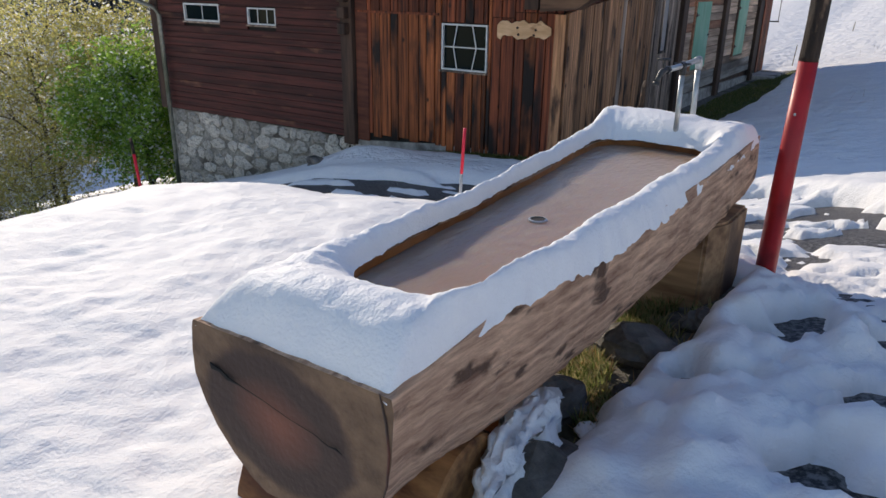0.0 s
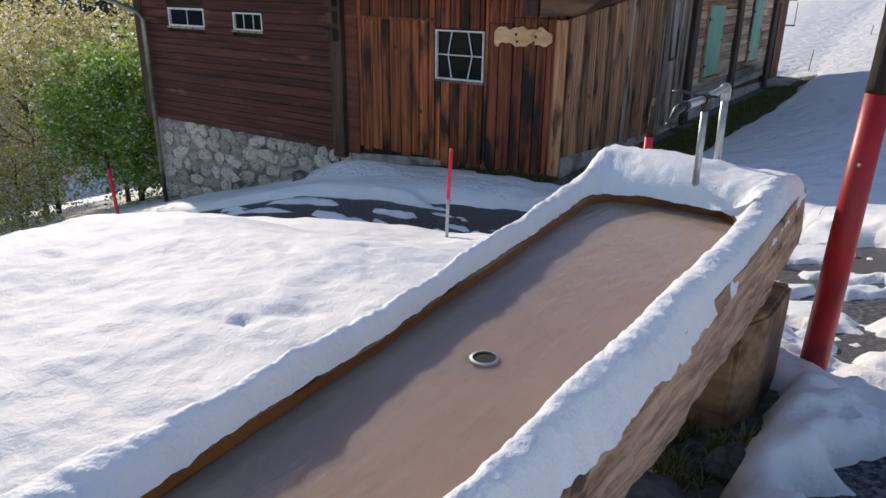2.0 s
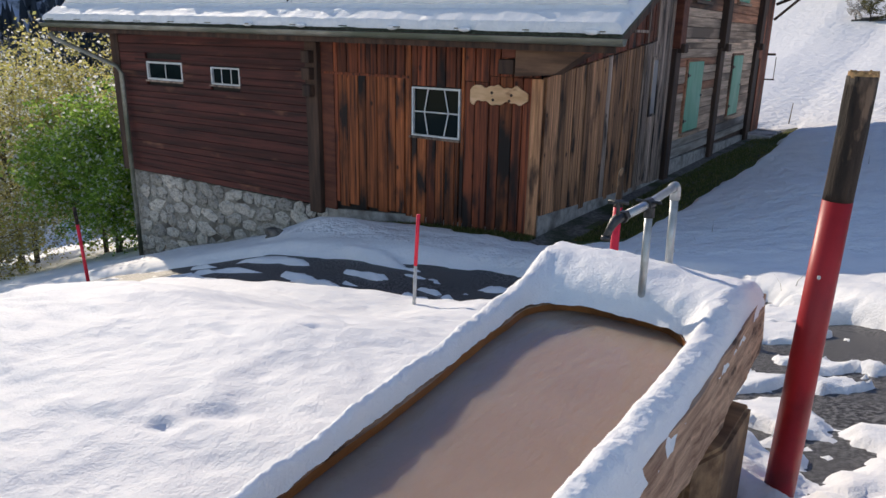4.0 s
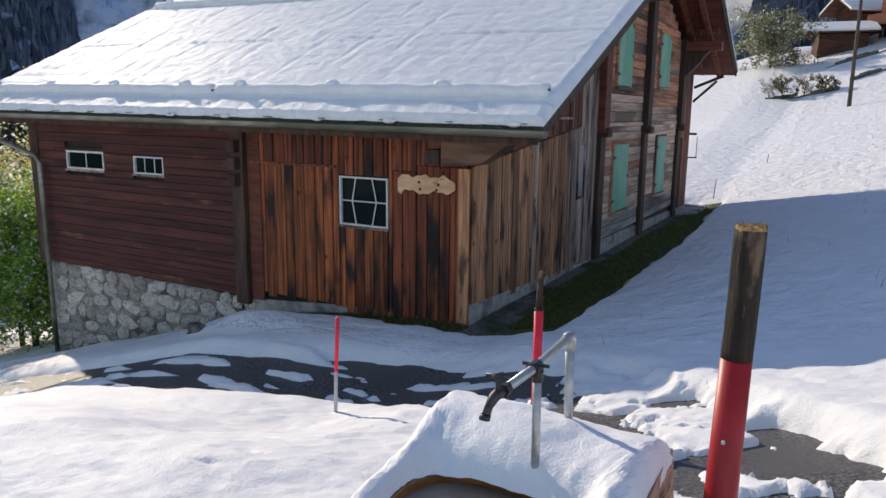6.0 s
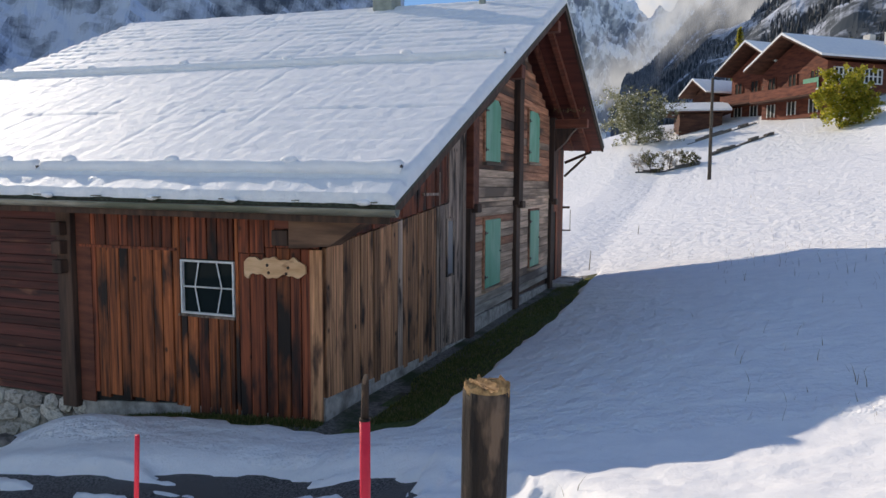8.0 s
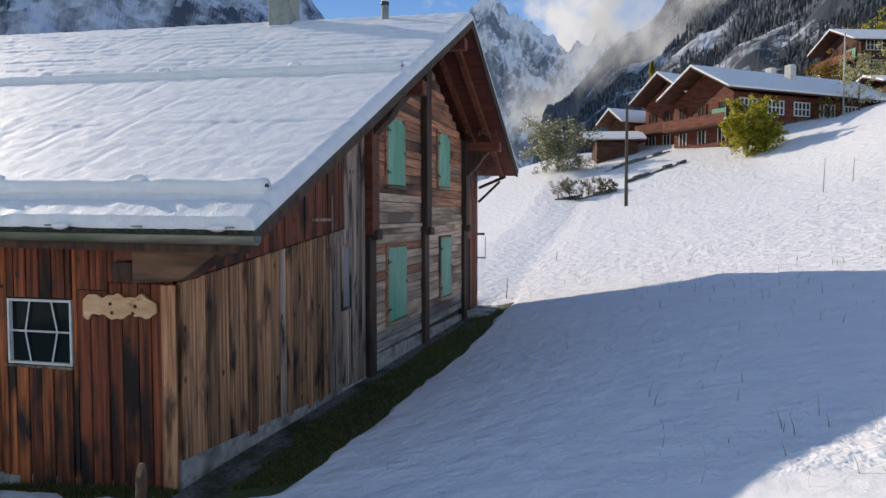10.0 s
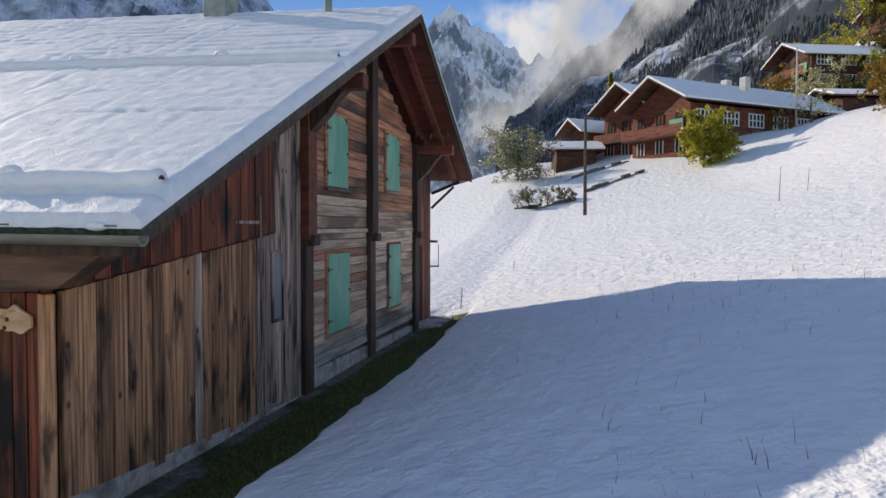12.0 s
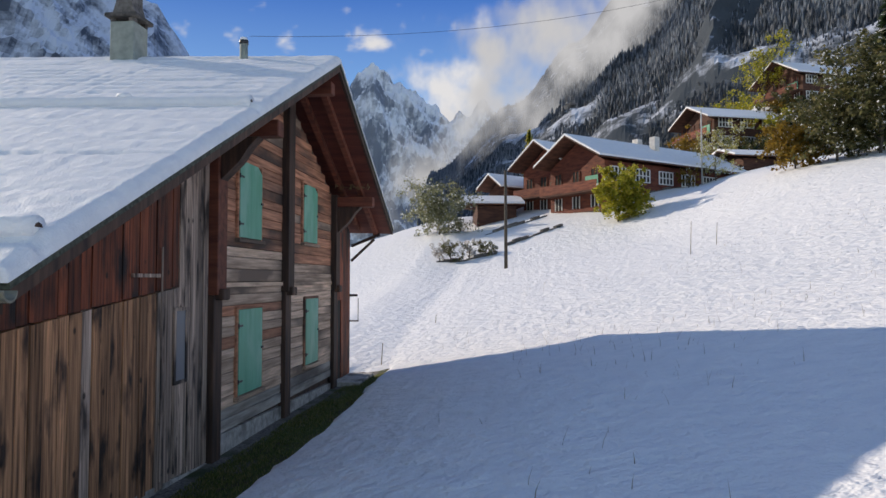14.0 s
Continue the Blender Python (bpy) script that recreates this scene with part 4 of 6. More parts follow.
def along(y, ys, xs):
    """A soft line through a few stations along the log."""
    return float(0.25 * np.interp(y - 0.12, ys, xs) + 0.5 * np.interp(y, ys, xs) + 0.25 * np.interp(y + 0.12, ys, xs))


STATIONS = (1.03, 1.30, 1.60, 2.10, 2.60, 3.15, 3.86)


def left_edge(y):
    return along(y, STATIONS, (-1.405, -1.335, -1.277, -1.284, -1.337, -1.412, -1.50))


def right_edge(y):
    return along(y, STATIONS, (-0.795, -0.775, -0.735, -0.712, -0.697, -0.69, -0.70))


def axis_x(y):
    return (left_edge(y) + right_edge(y)) / 2


def half_w(y):
    return (right_edge(y) - left_edge(y)) / 2


def log_half(z):
    """Half width of the log at a height, as a share of its widest."""
    if z > 0.5:
        return 1.0 - 0.25 * (z - 0.5)
    k = (0.5 - z) / 0.32
    return math.sqrt(max(0.03, 1 - min(1.0, abs(k)) ** 2.2))


def outer_loop(n_side=220, n_end=20):
    """Round the outline of the log, as (share across, y)."""
    pts = [(-1 + 2 * k / n_end, YA) for k in range(n_end)]
    pts += [(1, YA + (YB - YA) * k / n_side) for k in range(n_side)]
    pts += [(1 - 2 * k / n_end, YB) for k in range(n_end)]
    pts += [(-1, YB - (YB - YA) * k / n_side) for k in range(n_side)]
    return pts


def inner_point(u, y):
    """The edge of the hollow that belongs to a point of the outline."""
    cy, hl, r = 2.338, 1.073, 0.17
    fy = (y - (YA + YB) / 2) / ((YB - YA) / 2)
    py = fy * hl
    inner_left = along(cy + py, STATIONS, (-1.185, -1.19, -1.21, -1.24, -1.275, -1.318, -1.34))
    mid, hw = (inner_left - 0.802) / 2, (-0.802 - inner_left) / 2
    px = u * hw
    # round the corners of the hollow
    ax, ay = abs(px) - (hw - r), abs(py) - (hl - r)
    if ax > 0 and ay > 0:
        d = math.hypot(ax, ay)
        m = max(ax, ay)
        ax, ay = ax * m / d, ay * m / d
        px = math.copysign(hw - r + ax, px)
        py = math.copysign(hl - r + ay, py)
    return Vector((mid + px, cy + py))


LOOP = outer_loop()
RIM = 0.655


def rough(p, amp, f):
    return amp * nz(p[0] * f, p[1] * f * 0.5, p[2] * f, 3)


trough = empty("log_trough", "hollowed log trough, snowy rim, full of brown water", "water trough", at=(0, 0, 0))
levels = [RIM, 0.62, 0.56, 0.50, 0.44, 0.37, 0.30, 0.245, 0.21, 0.19]
verts, faces, idx = [], [], []
n = len(LOOP)
for z in levels:
    for u, y in LOOP:
        zz = z - (0.068 * (1 - smooth(YA, YA + 0.5, y)) if z == RIM else 0.045 * (1 - smooth(YA, YA + 0.4, y)) if z == 0.62 else 0)
        hw = half_w(y) * log_half(z)
        p = Vector((axis_x(y) + u * hw, y, zz))
        side = 1.0 if abs(u) > 0.99 else 0.25
        p.x += math.copysign((rough(p, 0.022, 3.5) + (rough(p, 0.009, 16) + rough(p, 0.005, 45) if z < 0.6 else 0)) * side, u)
        p.z += rough(p, 0.012, 4) if z != RIM else 0
        p.y += (0.005 * nz(p.x * 2, p.z * 2) if y in (YA, YB) else 0)
        verts.append(p)
for k in range(len(levels) - 1):
    for i in range(n):
        j = (i + 1) % n
        faces.append((k * n + i, k * n + j, (k + 1) * n + j, (k + 1) * n + i))
        end = LOOP[i][1] == LOOP[j][1]
        idx.append(1 if end else 0)
faces.append(tuple((len(levels) - 1) * n + i for i in range(n)))
idx.append(0)
base = len(verts)
for z in (RIM - 0.012, WATER - 0.05, 0.42):
    for u, y in LOOP:
        q = inner_point(u, y)
        verts.append(Vector((q.x + (rough((q.x, q.y, z), 0.012, 9)), q.y, z)))
for i in range(n):
    j = (i + 1) % n
    faces.append((i, base + i, base + j, j))
    idx.append(0)
    for k in range(2):
        faces.append((base + k * n + i, base + (k + 1) * n + i, base + (k + 1) * n + j, base + k * n + j))
        idx.append(2)
faces.append(tuple(base + 2 * n + i for i in range(n)))
idx.append(2)
body = raw("body", verts, faces, [M["log"], M["log_end"], M["pool_wood"]], trough, "peeled weathered log with a sawn dark end", False, idx)
bm = bmesh.new()
bm.from_mesh(body.data)
bmesh.ops.recalc_face_normals(bm, faces=bm.faces[:])
bm.to_mesh(body.data)
bm.free()

# the water
wl = [inner_point(u, y) for u, y in LOOP]
bm = bmesh.new()
bm.faces.new([bm.verts.new((p.x * 1.012 + 1.062 * 0.012, p.y, WATER)) for p in wl])
bmesh.ops.recalc_face_normals(bm, faces=bm.faces[:])
part("water", bm, M["water"], trough, "murky brown rippled water")
# darker heart of the sawn end
def stain_heart(m):
    """A soft-edged dark heart, reddish in its middle, on the sawn end."""
    t = m.node_tree
    nd, ln = t.nodes, t.links
    tc = nd.new("ShaderNodeTexCoord")
    mp = nd.new("ShaderNodeMapping")
    mp.vector_type = "TEXTURE"
    mp.inputs["Location"].default_value = (-1.13, YA, 0.395)
    mp.inputs["Rotation"].default_value = (0, radians(8), 0)
    mp.inputs["Scale"].default_value = (0.25, 1.0, 0.18)
    ln.new(tc.outputs["Object"], mp.inputs["Vector"])
    wob = nd.new("ShaderNodeTexNoise")
    wob.inputs["Scale"].default_value = 2.2
    ln.new(mp.outputs[0], wob.inputs["Vector"])
    ln2 = nd.new("ShaderNodeVectorMath")
    ln2.operation = "LENGTH"
    ln.new(mp.outputs[0], ln2.inputs[0])
    ad = nd.new("ShaderNodeMath")
    ad.operation = "MULTIPLY_ADD"
    ad.inputs[1].default_value = 0.25
    ln.new(wob.outputs["Fac"], ad.inputs[0])
    ln.new(ln2.outputs["Value"], ad.inputs[2])
    ring_map = nd.new("ShaderNodeMapRange")
    ring_map.interpolation_type = "SMOOTHSTEP"
    ring_map.inputs["From Min"].default_value, ring_map.inputs["From Max"].default_value = 1.0, 1.14
    ring_map.inputs["To Min"].default_value, ring_map.inputs["To Max"].default_value = 0.92, 0.0
    ln.new(ad.outputs[0], ring_map.inputs["Value"])
    red = nd.new("ShaderNodeMapRange")
    red.inputs["From Min"].default_value, red.inputs["From Max"].default_value = 0.2, 0.75
    ln.new(ad.outputs[0], red.inputs["Value"])
    heart = nd.new("ShaderNodeMix")
    heart.data_type = "RGBA"
    heart.inputs[6].default_value, heart.inputs[7].default_value = (0.2, 0.07, 0.045, 1), (0.05, 0.03, 0.026, 1)
    ln.new(red.outputs[0], heart.inputs[0])
    mx = nd.new("ShaderNodeMix")
    mx.data_type = "RGBA"
    bs = nd["Principled BSDF"]
    old = bs.inputs["Base Color"].links[0].from_socket
    ln.new(ring_map.outputs[0], mx.inputs[0])
    ln.new(old, mx.inputs[6])
    ln.new(heart.outputs[2], mx.inputs[7])
    ln.new(mx.outputs[2], bs.inputs["Base Color"])


stain_heart(M["log_end"])
# a crack across the sawn end
crack = bmesh.new()
tube([(-1.335, YA - 0.006, 0.492), (-1.325, YA - 0.006, 0.482), (-1.30, YA - 0.006, 0.481), (-1.275, YA - 0.006, 0.468), (-1.24, YA - 0.005, 0.464), (-1.16, YA - 0.004, 0.45), (-1.08, YA - 0.004, 0.433), (-1.0, YA - 0.005, 0.424), (-0.965, YA - 0.006, 0.412), (-0.94, YA - 0.006, 0.413), (-0.925, YA - 0.005, 0.405)], [0.002, 0.0065, 0.0045, 0.005, 0.0016, 0.0008, 0.0006, 0.0009, 0.0012, 0.0025, 0.0006], 5, crack)
part("crack", crack, M["interior"], trough)
tube_split = tube([(-0.822, YA - 0.002, 0.59), (-0.806, YA - 0.003, 0.53), (-0.799, YA - 0.003, 0.46), (-0.806, YA - 0.003, 0.38), (-0.83, YA - 0.003, 0.3), (-0.87, YA - 0.002, 0.21)], [0.0015, 0.003, 0.0034, 0.003, 0.002, 0.001], 5)
part("crack", tube_split, M["heartwood"], trough)

# snow on the rim
verts, faces = [], []
R = 12
for r in range(R + 1):
    v = r / R
    for u, y in LOOP:
        o = Vector((axis_x(y) + u * half_w(y) * log_half(RIM) * 1.0, y))
        q = inner_point(u, y)
        near = 1 - smooth(YA, YA + 0.42, y)
        far = smooth(YB - 0.45, YB - 0.05, y)
        o2 = o + (o - q).normalized() * (0.014 - 0.025 * near)
        q2 = q + (q - o).normalized() * (0.006 + 0.03 * far * smooth(1.0, 0.6, abs(u)))
        p = o2.lerp(q2, v)
        prof = math.sin(math.pi * min(1.0, max(0.0, v))) ** (0.36 + 0.06 * near + (0.14 if u < -0.5 else 0.0))
        thick = 0.074 + 0.016 * near + 0.03 * far + 0.02 * nz(p.x * 3, p.y * 3, 4)
        thick += 0.018 * far * smooth(0.7, -0.3, u) - 0.012 * (1 - far) * smooth(-0.7, -1.0, u)
        low = RIM - 0.022 + 0.018 * v - 0.055 * near * (1 - v)
        z = low + prof * (thick + 0.05 * near * (1 - v)) + 0.004 * nz(p.x * 5, p.y * 5, 1) * prof + 0.001 * nz(p.x * 22, p.y * 22, 2)
        if v == 0:
            if abs(u) > 0.99:
                z -= 0.014 + 0.032 * nz(p.x * 4, p.y * 4, 5) + 0.014 * nz(p.x * 14, p.y * 14, 6) + 0.008 * nz(p.x * 40, p.y * 40, 2)
            p = p + (o - q).normalized() * (0.012 if abs(u) > 0.99 else 0.004)
        wob = (0.012 * nz(p.x * 8, p.y * 8, 9) + 0.008 * nz(p.x * 24, p.y * 24, 3)) * (1 if v == 0 else max(0.0, 0.5 - 1.5 * v)) * (1 - 0.75 * near)
        p = p + (o - q).normalized() * wob
        verts.append((p.x, p.y, z))
for r in range(R):
    for i in range(n):
        j = (i + 1) % n
        faces.append((r * n + i, r * n + j, (r + 1) * n + j, (r + 1) * n + i))
snow_rim = tagged(raw("trough_snow", verts, faces, M["snow_soft"], None, shade=True), "thick rounded cushion of snow lying on the trough rim", "snow", kind="stuff")
bm = bmesh.new()
bm.from_mesh(snow_rim.data)
bmesh.ops.subdivide_edges(bm, edges=bm.edges[:], cuts=1, use_grid_fill=True, smooth=0.2)
inside = [v for v in bm.verts if not v.is_boundary]
for _ in range(14):
    bmesh.ops.smooth_vert(bm, verts=inside, factor=0.5, use_axis_x=True, use_axis_y=True, use_axis_z=True)
soft_end = [v for v in inside if v.co.y < 1.5]
for _ in range(16):
    bmesh.ops.smooth_vert(bm, verts=soft_end, factor=0.5, use_axis_x=True, use_axis_y=True, use_axis_z=True)
for v in bm.verts:
    v.co.z += 0.008 * nz(v.co.x * 7, v.co.y * 7, 2) + 0.005 * nz(v.co.x * 30, v.co.y * 30, v.co.z * 30)
bmesh.ops.recalc_face_normals(bm, faces=bm.faces[:])
bm.to_mesh(snow_rim.data)
bm.free()
snow_rim.data.polygons.foreach_set("use_smooth", [True] * len(snow_rim.data.polygons))

# overflow pipe whose mouth stands in the water
ring = bmesh.new()
for rad, z0, z1 in ((0.031, 0.50, 0.6245), (0.025, 0.52, 0.626)):
    tube([(-1.03, 2.10, z0), (-1.03, 2.10, z1)], rad, 24, ring, cap=False)
outer = [Vector((-1.03 + 0.031 * math.cos(a), 2.10 + 0.031 * math.sin(a), 0.6245)) for a in [2 * math.pi * k / 24 for k in range(24)]]
innr = [Vector((-1.03 + 0.025 * math.cos(a), 2.10 + 0.025 * math.sin(a), 0.626)) for a in [2 * math.pi * k / 24 for k in range(24)]]
vo, vi = [ring.verts.new(p) for p in outer], [ring.verts.new(p) for p in innr]
for k in range(24):
    ring.faces.new((vo[k], vo[(k + 1) % 24], vi[(k + 1) % 24], vi[k]))
drain = tagged(part("overflow_pipe", ring, M["steel"], None, "", True), "round metal overflow pipe mouth standing in the water", "drain pipe")
# near-black plug stands in for the shade down the pipe
part("dark_mouth", tube([(-1.03, 2.10, 0.60), (-1.03, 2.10, 0.6225)], 0.0248, 20), M["interior"], drain)

# tap of galvanised pipe
tap = empty("water_tap", "galvanised pipe tap with a brass valve on two uprights", "water tap", at=(0, 0, 0))
part("upright", tube([(-1.005, 3.44, 0.60), (-1.005, 3.43, 0.99)], 0.0122, 12), M["steel"], tap, "", True)
part("upright", tube([(-1.015, 3.745, 0.55), (-1.015, 3.72, 0.995)], 0.0138, 12), M["steel"], tap, "", True)
part("cross_pipe", tube([(-1.02, 3.25, 1.001), (-1.01, 3.42, 1.005), (-1.015, 3.705, 1.012)], 0.0128, 12), M["steel"], tap, "", True)
part("elbow", tube([(-1.015, 3.68, 1.011), (-1.015, 3.71, 1.012), (-1.015, 3.721, 1.0), (-1.015, 3.723, 0.966)], 0.0178, 12), M["steel"], tap, "", True)
part("clamp", tube([(-1.011, 3.403, 1.004), (-1.01, 3.442, 1.005)], 0.0195, 10), M["iron"], tap, "dark pipe clamp")
part("clamp", tube([(-1.005, 3.43, 0.965), (-1.005, 3.43, 0.996)], 0.017, 10), M["iron"], tap, "dark pipe clamp")
part("clamp_bolt", tube([(-1.045, 3.418, 1.014), (-0.97, 3.426, 1.014)], 0.005, 6), M["iron"], tap)
part("union_nut", tube([(-1.02, 3.24, 1.0), (-1.02, 3.262, 1.001)], 0.0178, 6), M["iron"], tap)
part("valve_body", tube([(-1.021, 3.245, 1.0), (-1.024, 3.222, 1.001), (-1.028, 3.2, 0.994), (-1.034, 3.186, 0.974), (-1.038, 3.176, 0.95)], [0.011, 0.0145, 0.0142, 0.0105, 0.0115], 12), M["iron"], tap, "dark weathered brass valve", True)
part("spout_ring", tube([(-1.038, 3.176, 0.956), (-1.039, 3.173, 0.944)], 0.0142, 12), M["iron"], tap, "", True)
part("stem", tube([(-1.024, 3.216, 1.003), (-1.025, 3.212, 1.046)], 0.0055, 8), M["iron"], tap)
part("handle", tube([(-1.052, 3.204, 1.047), (-1.025, 3.212, 1.05), (-0.998, 3.22, 1.047)], [0.006, 0.005, 0.006], 8), M["iron"], tap, "cross handle", True)
part("handle", tube([(-1.03, 3.19, 1.048), (-1.025, 3.212, 1.05), (-1.02, 3.234, 1.048)], 0.0046, 8), M["iron"], tap, "", True)


# ---- supports, stones and grass below the trough ----
def block(name, x0, x1, yc, ry, z0, z1, label):
    """A squat half-log lying across under the trough."""
    sec = []
    for k in range(15):
        a = math.pi * k / 14
        sec.append((yc - ry * math.cos(a) * (1 + 0.03 * math.sin(5 * a)), z0 + (z1 - z0) * math.sin(a) ** 0.62))
    bm = prism(sec, "x", x0, x1)
    bmesh.ops.bevel(bm, geom=[e for e in bm.edges if abs(e.verts[0].co.x - e.verts[1].co.x) < 1e-5], offset=0.008, segments=1, affect="EDGES")
    return tagged(part(name, bm, M["support"]), label, "support block", "supports of the trough")


M["support"] = material("sawn_support", (0.17, 0.085, 0.04), (0.46, 0.27, 0.14), 14, 0.75, (0.1, 1, 1), detail=8.0, third=(0.1, 0.055, 0.032), third_scale=2.4, bump=0.5, bump_dist=0.008)
far_block = prism([(-1.5, 3.12), (-0.725, 3.12), (-0.668, 3.27), (-0.66, 3.58), (-1.5, 3.60)], "z", -0.35, 0.375)
bmesh.ops.bevel(far_block, geom=far_block.edges[:], offset=0.012, segments=2, affect="EDGES")
tagged(part("support_block", far_block, M["support"]), "squared brown timber block under the tap end of the trough", "support block", "supports of the trough")
near_block = block("support_block", -1.46, -0.83, 1.40, 0.27, -0.4, 0.255, "half-round log block with snow under the sawn end of the trough")
near_block.data.materials[0] = material("orange_split_wood", (0.1, 0.035, 0.014), (0.5, 0.24, 0.09), 12, 0.75, (0.3, 1, 1), third=(0.1, 0.04, 0.02), third_scale=5.0, bump=0.7, bump_dist=0.012)
chunk = part("wood_offcut", prism([(1.66, -0.1), (1.92, -0.1), (1.95, 0.15), (1.86, 0.2), (1.70, 0.17)], "x", -1.14, -0.90), M["support"])
tagged(chunk, "short brown split offcut wedged under the trough", "wood offcut")
bm = bmesh.new()
bmesh.ops.create_icosphere(bm, subdivisions=4, radius=1)
for v in bm.verts:
    c = v.co.copy()
    v.co = Vector((-0.775 + (0.068 + 0.03 * nz(c.y * 3, 1, 4)) * c.x + 0.02 * nz(c.x * 5, c.y * 5, c.z * 5) - 0.02 * c.y, 1.565 + 0.235 * c.y + 0.03 * nz(c.x * 3, c.y * 3, c.z * 3 + 5), 0.17 + 0.075 * c.z - 0.45 * 0.068 * c.x + 0.02 * c.y + 0.02 * nz(c.x * 3, c.y * 4, c.z * 3) + 0.016 * nz(c.x * 7, c.y * 9, c.z * 7)))
tagged(part("snow_clump", bm, M["snow"], None, "", True), "ragged slab of snow leaning on a dark stone", "snow clump")


def rock(x, y, size, squash=0.6, seed=0, mat=None):
    bm = bmesh.new()
    bmesh.ops.create_icosphere(bm, subdivisions=3, radius=1)
    for v in bm.verts:
        c = v.co
        k = 1 + 0.35 * noise.cell(Vector((c.x * 1.3 + seed, c.y * 1.3, c.z * 1.3))) * 0.4 + 0.25 * nz(c.x * 1.1 + seed, c.y * 1.1, c.z * 1.1, 3)
        v.co = Vector((c.x * size * k, c.y * size * 0.75 * k, c.z * size * squash * k))
    ob = part("rock", bm, mat or M["dark_stone"])
    ob.location = (x, y, ground_z(x, y) + size * squash * 0.45)
    ob.rotation_euler = (0.1 * seed, 0.15, seed * 1.3)
    return tagged(ob, "damp grey-brown field stone in the grass", "rock", "stones under the trough")


for k, (rx, ry, rs, sq) in enumerate(((-0.70, 1.56, 0.19, 0.68), (-0.78, 2.56, 0.2, 0.42), (-0.92, 2.02, 0.15, 0.62), (-1.12, 2.35, 0.13, 0.6), (-0.62, 2.88, 0.09, 0.6), (-1.25, 1.9, 0.14, 0.6), (-0.70, 2.2, 0.06, 0.7), (-0.66, 1.95, 0.05, 0.7))):
    rock(rx, ry, rs, sq, k + 1)


def blades(name, count, place, length, mat, label, category, width=0.006, lean=0.5, seed=1):
    """Many thin bent blades, each rooted in the ground."""
    rnd = random.Random(seed)
    verts, faces = [], []
    made = 0
    while made < count:
        x, y = place(rnd)
        z = ground_z(x, y) - 0.01
        a, h = rnd.uniform(0, 6.283), length * rnd.uniform(0.5, 1.2)
        dx, dy = math.cos(a), math.sin(a)
        k = lean * rnd.uniform(0.2, 1.2) * h
        w = width * rnd.uniform(0.6, 1.3)
        b = len(verts)
        verts += [(x - dy * w, y + dx * w, z), (x + dy * w, y - dx * w, z), (x + dx * k * 0.35 + dy * w * 0.7, y + dy * k * 0.35 - dx * w * 0.7, z + h * 0.6), (x + dx * k * 0.35 - dy * w * 0.7, y + dy * k * 0.35 + dx * w * 0.7, z + h * 0.6), (x + dx * k, y + dy * k, z + h)]
        faces += [(b, b + 1, b + 2, b + 3), (b + 3, b + 2, b + 4)]
        made += 1
    return tagged(raw(name, verts, faces, mat), label, category, kind="stuff")


def tuft(r):
    while True:
        x, y = min(-0.64, -0.87 + r.gauss(0, 0.14)), 1.75 + 1.35 * r.random()
        if nz(x * 6, y * 6, 3.3, 3) > 0.02:
            return x, y


blades("grass_tufts", 6500, tuft, 0.07, M["blade_dry_sunlit"], "short green and yellow grass under the trough", "grass", 0.004, 0.9, 3)
for sx, sy, sw in ((-0.92, 2.03, 0.075), (-0.72, 1.92, 0.04), (-0.68, 2.12, 0.03)):
    bm = bmesh.new()
    bmesh.ops.create_icosphere(bm, subdivisions=3, radius=1)
    for v in bm.verts:
        c = v.co.copy()
        v.co = Vector((sx + sw * c.x * (1 + 0.4 * nz(c.x * 2, c.y * 2, sx)), sy + 1.2 * sw * c.y, ground_z(sx, sy) + 2.1 * sw * (0.4 if sw < 0.05 else 0.66) + 0.32 * sw * c.z + 0.2 * sw * nz(c.x * 3, c.y * 3, c.z * 3)))
    tagged(part("snow_patch", bm, M["snow_soft"], None, "", True), "small patch of old snow on a stone in the grass", "snow patch", "snow patches under the trough")
def verge(r):
    y = 10.5 + 15.5 * r.random() ** 1.4
    return -4.55 + 0.3 * smooth(12.8, 11.8, y) + min(1.3 - 0.4 * smooth(18, 26, y), abs(r.gauss(0, 0.7))), y


blades("grass_strip", 26000, verge, 0.055, M["blade"], "strip of dark green grass along the barn", "grass", 0.007, 0.7, 4)
blades("grass_edge", 5500, lambda r: (r.uniform(-9.2, -4.8), 10.36 - abs(r.gauss(0, 0.13))), 0.07, M["blade"], "dark grass and moss at the foot of the barn", "grass", 0.007, 0.7, 5)


def open_slope(r):
    while True:
        x, y = r.uniform(-2.5, 20), 7.5 + 34 * r.random() ** 1.3
        if nz(x * 0.25, y * 0.2, 12) > 0.05 and x > -2.9 + 0.02 * y:
            return x, y


blades("dry_stalks", 1500, open_slope, 0.3, M["dead_grass"], "thin dry stalks sticking out of the snow", "dry stalks", 0.0048, 0.5, 6)
for sx, sy, sh in ((8.3, 39.5, 1.7), (9.9, 41.0, 1.2), (-4.2, 27.5, 0.8), (-3.2, 34.0, 0.5)):
    st = tagged(part("field_stake", tube([(sx, sy, ground_z(sx, sy) - 0.2), (sx + 0.06, sy, ground_z(sx, sy) + sh)], [0.018, 0.012], 6), M["dead_grass"]), "thin wooden stake standing in the snowy slope", "stake", "stakes in the slope")

edge_rock = rock(-8.75, 8.95, 0.2, 0.7, 12)
edge_rock["label"] = "dark snowy stone at the corner of the barn"
edge_rock["group"] = "stones by the barn"
edge_rock.location.z += 0.1

# twig lying on the snow
tw = tube([(-2.05, 1.55, 0.0), (-1.98, 1.60, 0.02), (-1.9, 1.66, 0.012)], [0.003, 0.003, 0.002], 5)
